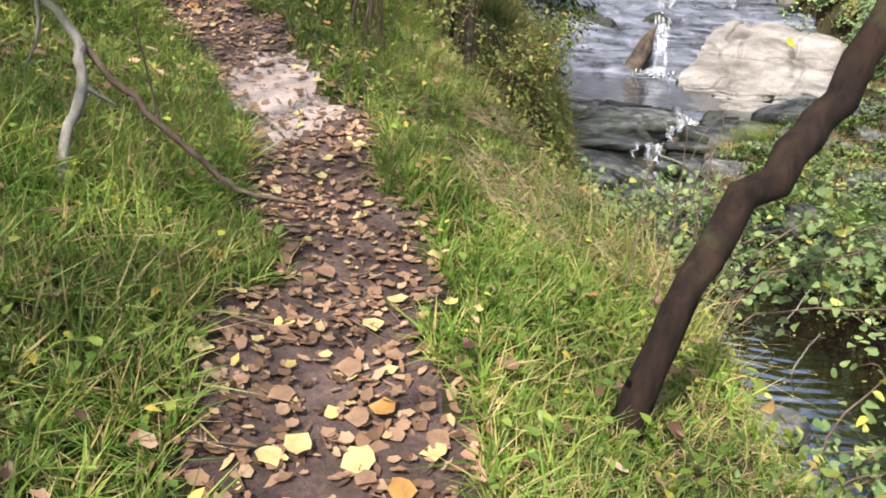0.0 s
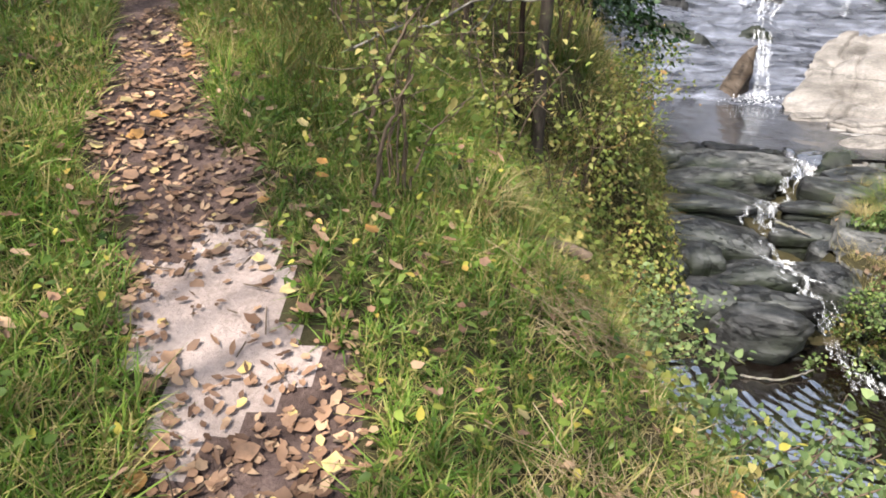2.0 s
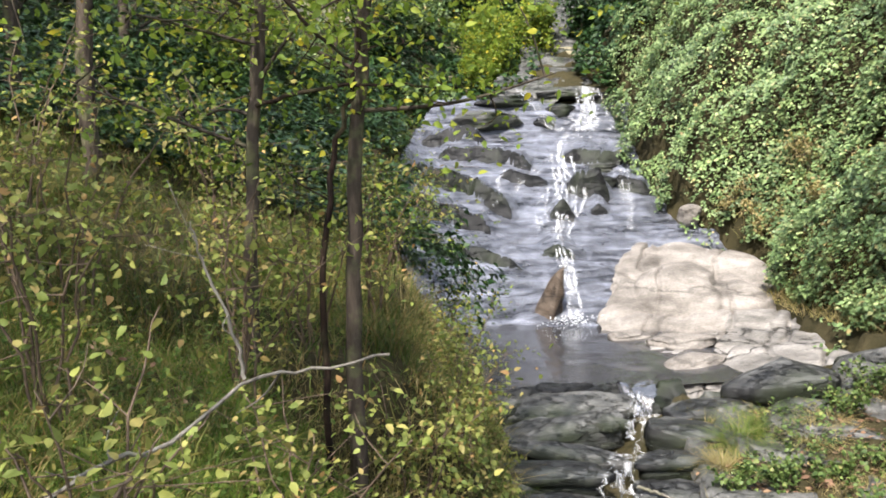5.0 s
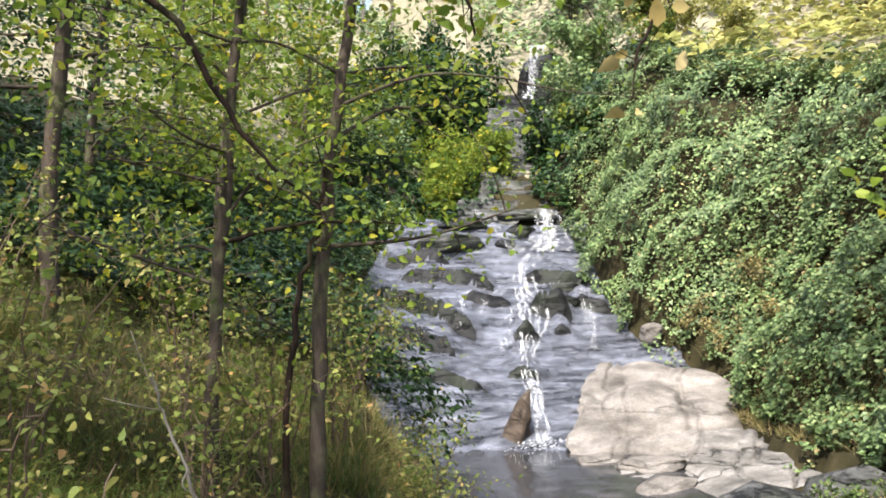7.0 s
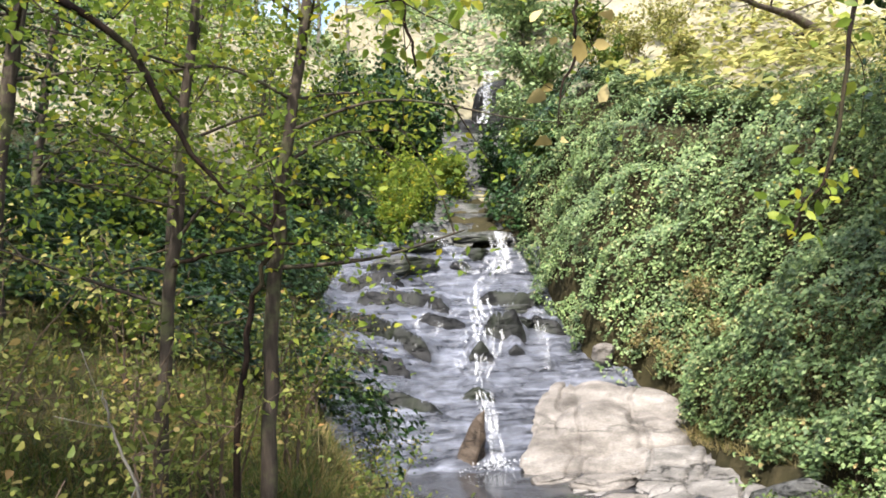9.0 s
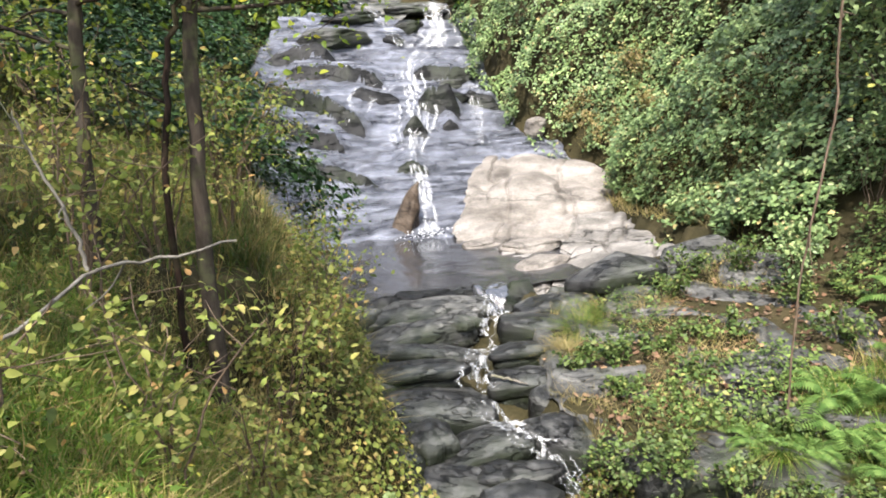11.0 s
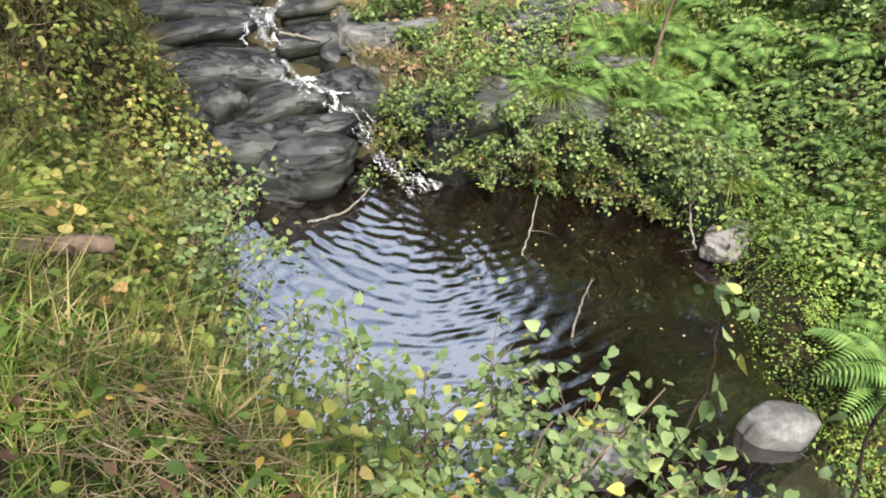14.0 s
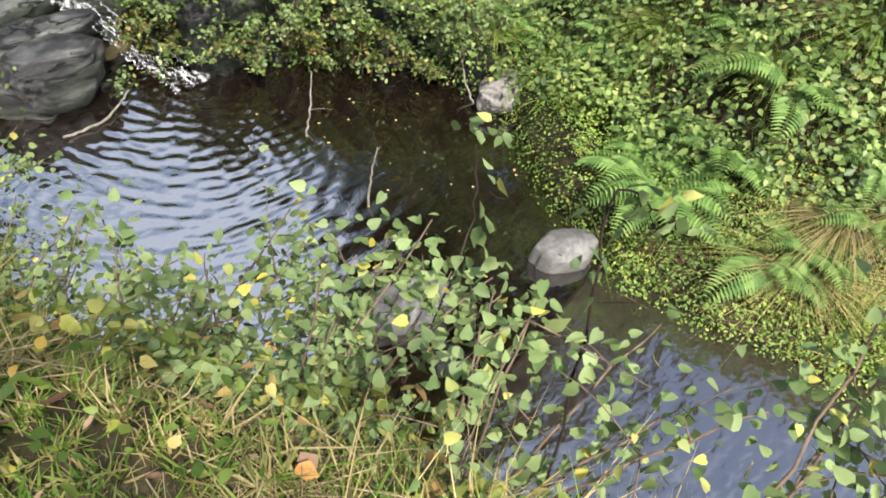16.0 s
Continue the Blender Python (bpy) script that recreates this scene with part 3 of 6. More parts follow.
def pale_height(x, y):
    """Pale bedrock: a low shelf by the pool and smooth whalebacks against the fall."""
    base = -1.9 + 0.07 * np.clip(x - 6.6, 0, 5) + 0.34 * np.clip(y - 19.6, 0, 3.4) * np.clip((x - 6.6) / 1.2, 0, 1)
    humps = [dome(x, y, 9.05, 20.2, 1.25, 1.15, 0.62, 0.25), dome(x, y, 7.6, 20.4, 0.7, 1.5, 0.22, -0.65), dome(x, y, 8.75, 21.8, 0.7, 1.4, 0.3, -0.55), dome(x, y, 10.2, 19.7, 0.95, 0.8, 0.42, 0.1),
             dome(x, y, 9.95, 21.6, 1.0, 1.2, 0.34, -0.2), dome(x, y, 11.0, 21.0, 0.9, 1.1, 0.45, 0.2), dome(x, y, 7.4, 19.2, 1.1, 0.5, 0.2, -0.15), dome(x, y, 9.6, 18.6, 1.7, 0.5, 0.22, -0.12)]
    hump = np.maximum.reduce(humps)
    flags = terrace(base + 0.3 * wave(x * 0.5 + 3, y * 0.5, 26), 0.15, 0.4) - 0.3 * wave(x * 0.5 + 3, y * 0.5, 26)
    flags = np.where(y > 19.6, 0.3 * flags + 0.7 * base, flags)
    u, v = 0.62 * x + 0.78 * y, 0.78 * x - 0.62 * y
    crack = -0.16 * np.clip(1 - np.abs(wave(u * 0.35, v * 1.1, 27) + 0.15 * wave(u * 2, v * 2, 28)) / 0.09, 0, 1) - 0.11 * np.clip(1 - np.abs(wave(u * 1.1 + 5, v * 0.45, 30)) / 0.07, 0, 1)
    return flags + 1.25 * hump * (1 + 0.1 * fractal(x * 0.8, y * 1.2, 29)) + crack + 0.018 * fractal(x * 2.5, y * 4, 25) - 0.25 * np.clip(6.6 - x, 0, 1)


def face_height(x, y):
    return np.where((x > 6.3) & (y < 24.5), np.maximum(slab_height(x, y), pale_height(x, y)), slab_height(x, y))


STREAM = [(9.6, 4.0), (10.3, 3.8), (11, 3.65), (11.8, 3.75), (12.8, 4.2), (13.4, 4.7), (14.2, 5.05), (15.4, 5.5)]


def step_height(x, y):
    """Flat-lying layered rock that steps down between the two pools."""
    v = along(y, [(9.4, -3.0), (10.0, -2.78), (10.7, -2.42), (11.8, -2.22), (13, -2.08), (14.2, -1.92), (15.1, -1.8), (15.7, -2.05)])
    off = np.abs(x - along(y, STREAM))
    v = v - 0.1 * np.exp(-(off / 0.35) ** 2) + 0.1 * np.clip(off - 0.4, 0, 1.2)
    dip = 0.12 * (x - 3.5) + 0.14 * wave(x * 0.7, y * 0.7, 38) + 0.05 * fractal(x * 2, y * 2, 39)
    return terrace(v + dip, 0.15, 0.22) - dip - 0.4 * np.clip((15.0 - y) / 0.6, 0, 1) + blocks(x * 0.6, y, 0.6, 47, 0.05, 0.05) + 0.012 * fractal(x * 5, y * 5, 51)


# the bed is coloured dark so the gaps between slabs read as shade
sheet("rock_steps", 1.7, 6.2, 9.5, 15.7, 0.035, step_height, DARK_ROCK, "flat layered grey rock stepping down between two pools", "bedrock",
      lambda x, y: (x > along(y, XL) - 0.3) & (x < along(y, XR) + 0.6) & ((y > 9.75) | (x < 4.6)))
sheet("rock_shelf", 4.4, 9.8, 8.7, 14.3, 0.05, lambda x, y: terrace(land(x, y, False) + 0.2 * wave(x * 0.8, y * 0.8, 55) + 0.1 * (x - 6), 0.24, 0.2) - 0.1 * (x - 6) - 0.08 * wave(x * 0.8, y * 0.8, 55) + blocks(x * 0.6, y, 0.8, 57, 0.06, 0.06) + 0.03, STEP_ROCK,
      "layered grey rock ledges showing through the bank", "bedrock", lambda x, y: (x > along(y, XR) - 0.05) & (x < along(y, XT) - 0.4))
shelf = sheet("pale_rock_shelf", 6.0, 13.0, 14.2, 24.4, 0.045, pale_height, [PALE_ROCK, GREY_SHELF], "pale dry bedrock shelf and humps beside the waterfall pool", "bedrock",
      lambda x, y: (x > 6.2 + 0.5 * np.clip(y - 17, 0, 3) * 0.3) & (x < along(y, XT) + 0.4) & (y > 14.4 + 0.3 * wave(x * 1.2, y, 31)) & (y < 23.3 + 0.3 * wave(x * 1.3, y, 32)) & (x > 6.35 + 0.85 * np.clip(y - 19.8, 0, 5) + 0.25 * wave(x * 1.7, y * 1.7, 34)))
middle = np.empty(len(shelf.data.polygons) * 3)
shelf.data.polygons.foreach_get("center", middle)
middle = middle.reshape(-1, 3)
shelf.data.polygons.foreach_set("material_index", (middle[:, 1] + 0.5 * fractal(middle[:, 0] * 0.8, middle[:, 1] * 0.8, 35, 3) < 18.3 + 0.1 * (middle[:, 0] - 8)).astype(np.int32))
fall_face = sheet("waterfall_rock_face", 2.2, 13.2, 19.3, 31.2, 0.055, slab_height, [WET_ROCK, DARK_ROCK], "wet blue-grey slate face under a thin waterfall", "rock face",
      lambda x, y: (x > along(y, XL) - 0.7) & (x < along(y, XR) + 0.9))


# DARK_ROCK bands under the ledges: wet rock, with the overhang's shade painted in
middle = np.empty(len(fall_face.data.polygons) * 3)
fall_face.data.polygons.foreach_get("center", middle)
middle = middle.reshape(-1, 3)
under_ledge = np.zeros(len(middle), bool)
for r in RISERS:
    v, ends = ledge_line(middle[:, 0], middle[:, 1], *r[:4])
    under_ledge |= (ends > 0.25) & (v < 0.09) & (v > -0.2 * r[4] * (0.6 + 0.7 * wave(middle[:, 0] * 2.2, middle[:, 1] * 2.2, 21)))
fall_face.data.polygons.foreach_set("material_index", under_ledge.astype(np.int32))


def rippled(x, y):
    """Rings that spread from where the cascade falls in."""
    z = np.zeros_like(x)
    near = np.hypot(x - 4.2, y - 9.1)
    for k, (cx, cy, length, tall) in enumerate([(4.25, 9.15, 0.2, 0.006), (3.95, 9.3, 0.15, 0.0045), (4.6, 9.0, 0.125, 0.0035), (3.4, 9.1, 0.24, 0.003), (2.4, 8.4, 0.17, 0.002)]):
        r = np.hypot(x - cx, y - cy)
        z += tall * np.sin(2 * np.pi * r / length + 5 * wave(x * 0.9 + k, y * 0.9, 33 + k) + 1.2 * wave(x * 3.3, y * 3.3, 40 + k)) * (0.55 + 0.6 * wave(x * 1.7, y * 1.7 + k, 49 + k))
    return -2.85 + z * np.exp(-np.clip(near - 0.9, 0, 9) / (0.9 + 1.5 * np.clip(4.5 - x, 0, 2))) + 0.0012 * fractal(x * 6, y * 6, 45, 2)


sheet("pool_water", 0.6, 7.0, 4.6, 10.8, 0.03, rippled, POOL, "dark brown stream pool with small ripples", "water")
sheet("stream_water", 1.6, 6.2, -14, 4.75, 0.15, lambda x, y: -2.9 + 0.01 * (y - 4.7), CALM, "shallow dark stream water running on from the pool", "water")
sheet("upper_pool_water", 2.6, 8.2, 14.9, 20.4, 0.1, lambda x, y: -1.84 + 0.01 * wave(x * 3, y * 3, 35), UPPER, "grey pool at the foot of the waterfall", "water", lambda x, y: y > 15.2)


ROCK_TOP = np.full((460, 640), -99.0)  # highest rock on a grid of 5 cm from (1, 1)


def note_rock(world_verts):
    i, j = ((world_verts[:, 0] - 1) / 0.05).astype(int), ((world_verts[:, 1] - 1) / 0.05).astype(int)
    for a in (-1, 0, 1):
        for b in (-1, 0, 1):
            ok = (i + a >= 0) & (i + a < 460) & (j + b >= 0) & (j + b < 640)
            np.maximum.at(ROCK_TOP, (i[ok] + a, j[ok] + b), world_verts[ok, 2])


def rock_top(x, y, least=None):
    """The height of the rock, water bed or ground at a place."""
    x, y = np.asarray(x, float), np.asarray(y, float)
    i, j = np.clip(((x - 1) / 0.05).astype(int), 0, 459), np.clip(((y - 1) / 0.05).astype(int), 0, 639)
    z = np.maximum(ROCK_TOP[i, j], land(x, y))
    return z if least is None else np.maximum(z, least)


def boulder(name, at, size, material, label, seed, turn=0.0, lean=(0, 0), facets=20, taper=0.0, category="rock", group="stream rocks", fine=4):
    """A worn, faceted block of layered stone."""
    r = np.random.default_rng(int(seed * 97))
    bm = bmesh.new()
    bmesh.ops.create_icosphere(bm, subdivisions=fine, radius=1)
    co = np.array([v.co[:] for v in bm.verts])
    q = np.sign(co) * np.abs(co) ** np.array([0.72, 0.72, 0.62])
    n = r.normal(0, 1, (facets, 3)) * np.array([1, 1, 0.55])
    n /= np.linalg.norm(n, axis=1, keepdims=True)
    d = r.uniform(0.62, 0.98, facets)
    for a, b in zip(n, d):
        over = np.clip(q @ a - b, 0, None)
        q -= 0.9 * over[:, None] * a
    layer = q[:, 2] + 0.16 * wave(q[:, 0] * 1.3 + seed, q[:, 1] * 1.3, 41) + 0.12 * q[:, 0]
    groove = np.abs((layer * 2.6 + seed) % 1 - 0.5) * 2
    shrink = 1 - 0.13 * np.clip(1 - groove * 4, 0, 1) - 0.1 * np.array([0.0, 0.9, 0.35])[(np.floor(layer * 2.6 + seed) % 3).astype(int)]
    q[:, :2] *= shrink[:, None]
    q *= (1 + 0.07 * fractal(q[:, 0] * 1.7 + seed, q[:, 1] * 1.7 + q[:, 2], 43, 4))[:, None]
    q[:, :2] *= (1 - taper * np.clip(q[:, 2:3] + 0.8, 0, 2) / 1.8)
    q = q * np.array(size) / 2
    for v, c in zip(bm.verts, q):
        v.co = c
    me = bpy.data.meshes.new(name)
    bm.to_mesh(me)
    bm.free()
    me.polygons.foreach_set("use_smooth", np.full(len(me.polygons), True))
    me.materials.append(material)
    ob = new(name, me)
    m = pose(*at, lean[0], lean[1], turn)
    ob.matrix_world = m
    note_rock(q @ np.array(m.to_3x3()).T + np.array(at))
    return tagged(ob, label, category, group)


def slab(name, at, size, material, label, seed, turn=0.0, lean=(0, 0), layers=3, category="rock", group="stream rocks", crown=0.12):
    """A flat-lying block of layered stone: each layer juts or falls back, the top is worn and gently domed."""
    r = np.random.default_rng(int(seed * 131) + 5)
    w, d, h = size
    sides = 56
    ang = np.linspace(0, 2 * np.pi, sides, endpoint=False)
    c, k = np.cos(ang), np.sin(ang)
    power = r.uniform(2.6, 4.2)
    base = 1 / (np.abs(c) ** power + np.abs(k) ** power) ** (1 / power)
    for m in range(2, 7):
        base = base * (1 + r.normal(0, 0.11 / m ** 0.7) * np.cos(m * ang + r.uniform(0, 6.28)))
    base = base * (1 + 0.025 * r.normal(size=sides))
    ringed = []
    cuts = np.sort(np.concatenate([[0, 1], (np.arange(1, layers) + r.uniform(-0.25, 0.25, layers - 1)) / layers]))
    for i in range(layers):
        lo, hi = cuts[i], cuts[i + 1]
        back = r.uniform(0.68, 0.9) if i < layers - 1 else 1.0
        jut = 1 + 0.06 * wave(c * 2.1 + seed, k * 2.1 + i * 3.7, 41) + 0.03 * wave(c * 6 + seed, k * 6 + i, 42)
        for s, q in ((0.02, 0.93), (0.18, 0.99), (0.6, 1.0), (0.88, 0.975), (0.98, 0.93)):
            ringed.append((base * back * jut * q, lo + s * (hi - lo)))
    rim = ringed[-1][0]
    for f in (0.86, 0.72, 0.56, 0.4, 0.24, 0.1):
        ringed.append((rim * f, 1 + crown * (1 - f)))
    co = []
    for rad, z in ringed:
        x, y = rad * c * w / 2, rad * k * d / 2
        tall = (z - 1) * h + 0.018 * fractal(x * 3 + seed, y * 3, 43, 4) + 0.02 * wave(x * 1.6 + 2 * seed, y * 5, 44) * (z > 0.9)
        co.append(np.stack([x, y, tall], -1))
    v = np.concatenate(co + [np.array([[0, 0, crown * h]])])
    n = len(ringed)
    ids = np.arange(n * sides).reshape(n, sides)
    nxt = np.roll(ids, -1, 1)
    f = np.stack([ids[:-1], nxt[:-1], nxt[1:], ids[1:]], -1).reshape(-1, 4)
    last = ids[-1]
    cap = np.array([(last[a], last[a + 1], last[(a + 2) % sides], n * sides) for a in range(0, sides, 2)])
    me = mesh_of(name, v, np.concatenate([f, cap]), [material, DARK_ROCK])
    if material is STREAM_ROCK:  # dark lower courses: algae tone, also shade painted on the sides
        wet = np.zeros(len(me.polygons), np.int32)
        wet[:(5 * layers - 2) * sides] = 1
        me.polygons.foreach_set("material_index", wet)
    ob = new(name, me)
    m = pose(*at, lean[0], lean[1], turn)
    ob.matrix_world = m
    note_rock(v @ np.array(m.to_3x3()).T + np.array(at))
    return tagged(ob, label, category, group)


GREY, DARKEST, PALE = "grey layered rock beside the stream", "dark wet rock in the stream bed", "pale dry rock beside the waterfall pool"
a, b = np.meshgrid(np.arange(1.7, 6.2, 0.04), np.arange(9.5, 15.7, 0.04))
note_rock(np.stack([a, b, step_height(a, b)], -1).reshape(-1, 3))
# the round boulder over the pool and loose stones
for i, (x, y, z, w, d, h, turn, mat, lab) in enumerate([
        (3.22, 9.82, -2.68, 1.35, 1.0, 0.86, 6, STREAM_ROCK, "large round dark boulder at the head of the pool"),
                (3.15, 5.05, -2.98, 0.6, 0.45, 0.34, -30, DARK_ROCK, DARKEST), (6.2, 6.55, -2.72, 0.8, 0.45, 0.34, 10, GREY_SHELF, "flat pale stone in the weedy bank"), (7.75, 11.15, -1.62, 0.6, 0.45, 0.3, 10, STEP_ROCK, GREY)]):
    boulder("boulder", (x, y, z), (w, d, h), mat, lab, 1.3 * i + 0.7, turn, (4 * math.sin(i * 2.1), 5 * math.cos(i * 1.7)), 20)
for i, (x, y, z, w, d, h, turn, lab) in enumerate([(3.28, 5.5, -2.7, 0.7, 0.42, 0.4, -38, "flat grey stone at the pool outlet"), (4.62, 4.85, -2.66, 0.56, 0.34, 0.4, -30, "pale angular stone at the pool outlet"), (6.5, 6.45, -2.6, 0.6, 0.35, 0.4, -12, "flat pale stone in the weedy bank")]):
    slab("stone", (x, y, z), (w, d, h), STONE, lab, 31.7 + 2.9 * i, turn, (8, -7 + 9 * i), 1, crown=0.18)
# ledges between the pools, from the lower pool upwards
LEDGES = [
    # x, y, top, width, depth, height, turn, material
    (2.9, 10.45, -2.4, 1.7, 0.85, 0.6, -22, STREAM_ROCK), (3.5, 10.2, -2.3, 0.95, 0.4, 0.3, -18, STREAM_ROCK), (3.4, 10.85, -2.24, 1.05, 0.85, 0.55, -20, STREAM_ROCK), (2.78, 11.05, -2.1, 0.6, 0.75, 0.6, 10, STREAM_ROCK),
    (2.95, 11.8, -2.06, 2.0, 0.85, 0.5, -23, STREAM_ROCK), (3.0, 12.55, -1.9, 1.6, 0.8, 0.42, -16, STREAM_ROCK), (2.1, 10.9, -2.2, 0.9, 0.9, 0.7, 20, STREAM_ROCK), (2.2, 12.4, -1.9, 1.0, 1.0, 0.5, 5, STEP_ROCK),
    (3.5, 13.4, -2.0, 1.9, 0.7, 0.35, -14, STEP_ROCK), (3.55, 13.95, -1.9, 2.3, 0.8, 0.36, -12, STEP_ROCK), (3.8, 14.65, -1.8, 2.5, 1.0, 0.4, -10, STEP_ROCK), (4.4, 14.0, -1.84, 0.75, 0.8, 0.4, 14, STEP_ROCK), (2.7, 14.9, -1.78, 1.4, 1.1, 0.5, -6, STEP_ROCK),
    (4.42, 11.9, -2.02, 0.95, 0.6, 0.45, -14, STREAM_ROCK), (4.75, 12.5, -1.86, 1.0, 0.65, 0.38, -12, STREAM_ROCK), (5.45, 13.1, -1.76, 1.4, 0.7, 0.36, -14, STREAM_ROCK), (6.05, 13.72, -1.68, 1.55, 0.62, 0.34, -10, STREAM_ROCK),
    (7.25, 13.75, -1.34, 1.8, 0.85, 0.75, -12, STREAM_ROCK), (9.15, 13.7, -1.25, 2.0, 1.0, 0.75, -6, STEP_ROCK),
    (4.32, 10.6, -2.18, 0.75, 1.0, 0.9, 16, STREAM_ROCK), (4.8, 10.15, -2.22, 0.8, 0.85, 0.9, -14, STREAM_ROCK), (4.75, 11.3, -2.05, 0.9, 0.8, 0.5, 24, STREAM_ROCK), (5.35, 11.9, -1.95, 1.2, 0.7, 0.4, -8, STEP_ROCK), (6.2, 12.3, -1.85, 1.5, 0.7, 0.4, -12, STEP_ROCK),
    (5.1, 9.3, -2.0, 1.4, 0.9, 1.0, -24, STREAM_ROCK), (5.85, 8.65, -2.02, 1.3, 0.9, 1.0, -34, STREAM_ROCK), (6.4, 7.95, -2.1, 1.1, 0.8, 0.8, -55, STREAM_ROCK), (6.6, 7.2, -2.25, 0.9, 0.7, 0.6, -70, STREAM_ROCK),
    (6.4, 9.75, -1.88, 1.9, 0.7, 0.4, -16, STEP_ROCK), (6.9, 10.35, -1.66, 1.25, 0.85, 0.55, -14, STEP_ROCK), (5.6, 10.6, -1.98, 1.3, 0.8, 0.4, -10, STEP_ROCK), (8.0, 10.9, -1.7, 1.5, 0.8, 0.5, -8, STEP_ROCK), (7.3, 11.6, -1.75, 1.4, 0.7, 0.4, -18, STEP_ROCK), (8.4, 12.2, -1.6, 1.3, 0.8, 0.4, 6, STEP_ROCK), (7.4, 9.6, -1.85, 1.0, 0.6, 0.4, 12, STEP_ROCK),
]
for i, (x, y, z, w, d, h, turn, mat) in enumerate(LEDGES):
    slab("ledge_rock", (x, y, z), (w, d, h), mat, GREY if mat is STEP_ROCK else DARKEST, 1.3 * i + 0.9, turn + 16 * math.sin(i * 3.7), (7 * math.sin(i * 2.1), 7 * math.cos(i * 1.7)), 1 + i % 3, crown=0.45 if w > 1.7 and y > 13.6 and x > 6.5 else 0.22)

for i, (x, y, z, w, d, h, turn) in enumerate([(10.9, 23.3, 0.3, 0.9, 0.8, 0.6, 20), (7.1, 16.3, -1.85, 1.6, 0.9, 0.3, 12), (7.6, 17.6, -1.8, 1.8, 1.0, 0.36, -8), (6.9, 18.4, -1.86, 1.4, 0.8, 0.3, 6)]):
    boulder("pale_boulder", (x, y, z), (w, d, h), PALE_ROCK, PALE, 50 + 2.3 * i, turn, (2, -4))
boulder("wedge_rock", (5.78, 20.3, -1.35), (1.1, 1.2, 1.75), BROWN_ROCK, "brown upright wedge of rock splitting the waterfall", 91.3, 10, (20, 6), taper=0.8)
for i, (x, y, z, w, d, h, turn) in enumerate([(6.6, 30.4, 3.15, 3.4, 1.8, 0.95, -4), (7.6, 31.2, 3.9, 3.6, 1.8, 0.6, 6), (9.5, 31.0, 3.5, 2.0, 1.6, 0.8, 2), (9.9, 31.6, 4.25, 2.6, 1.6, 0.45, 4), (8.9, 30.3, 3.0, 1.0, 0.9, 0.7, 30), (9.3, 26.4, 0.95, 1.5, 1.0, 0.7, -14), (9.6, 27.4, 1.45, 1.9, 0.9, 0.5, -16), (7.5, 24.4, 0.1, 1.0, 0.8, 0.4, -12), (11.4, 31.3, 3.9, 1.2, 1.3, 0.9, 10)]):
    boulder("ledge_rock", (x, y, z), (w, d, h), DARK_ROCK if i % 3 else STEP_ROCK, "dark overhanging ledge rock of the waterfall", 70 + 1.9 * i, turn, (3, -5))
for i, (x, y, z, w, d, h) in enumerate([(16.3, 44.3, 12.9, 4.0, 2.0, 4.2), (14.0, 43.7, 10.9, 2.8, 2.0, 2.4), (13.2, 42.2, 9.7, 2.6, 2.2, 1.5), (18.2, 44.6, 12.6, 2.4, 2.4, 4.4)]):
    boulder("cliff_rock", (x, y, z), (w, d, h), DARK_ROCK if i < 2 else STEP_ROCK, "grey rock face of the upper waterfall", 110 + 2.7 * i, 8 * i, (6, 0))

# falling water
def ribbon(name, points, widths, seed, label, lift=0.03, strands=9, on=None):
    """Many thin uneven strands of white water along a line."""
    r = np.random.default_rng(seed)
    line = bend_line(points, 60)
    w = np.interp(np.linspace(0, 1, 60), np.linspace(0, 1, len(widths)), widths)
    pieces = []
    for s in range(strands):
        off = r.normal(0, 0.24) * w + 0.1 * w * np.sin(np.linspace(0, r.uniform(4, 14), 60) + r.uniform(0, 6)) + 0.05 * w * r.normal(size=60)
        half = 0.5 * w * r.uniform(0.03, 0.12) * np.clip(0.55 + 0.6 * np.sin(np.linspace(0, r.uniform(8, 25), 60) + r.uniform(0, 6)) + 0.25 * r.normal(size=60), 0.05, 1.4)
        cols = []
        for k, raise_by in ((-1, 0), (0, 0.2), (1, 0)):
            q = line.copy()
            q[:, 0] += off + k * half
            if on is not None:
                h = on(q[:, 0], q[:, 1])
                q[:, 2] = np.convolve(np.pad(h, 3, "edge"), np.full(7, 1 / 7), "valid")
            q[:, 2] += lift + raise_by * half + 0.004 * s
            cols.append(q)
        v = np.stack(cols, 1)
        k = np.arange(60 * 3).reshape(60, 3)
        f = np.stack([k[:-1, :-1], k[:-1, 1:], k[1:, 1:], k[1:, :-1]], -1).reshape(-1, 4)
        pieces.append((v.reshape(-1, 3), f))
    return tagged(new(name, mesh_of(name, *joined(pieces), FOAM)), label, "waterfall", kind="stuff")


ribbon("waterfall", [(9.9, 29.9, 0), (9.2, 29.0, 0), (8.6, 27.6, 0), (8.2, 26.0, 0), (7.7, 24.6, 0), (7.0, 23.2, 0), (6.75, 22.0, 0), (6.4, 20.9, 0)], [0.9, 0.8, 0.6, 0.9, 0.8, 0.45, 0.4, 0.3], 3, "white thread of water sliding down the rock face", 0.03, 15, face_height)
ribbon("waterfall", [(6.62, 21.7, -0.72), (6.45, 20.9, -0.95), (6.25, 20.3, -1.3), (6.1, 19.75, -1.8)], [0.3, 0.32, 0.34, 0.5], 13, "white jet of water beside the wedge rock", 0.1, 16)
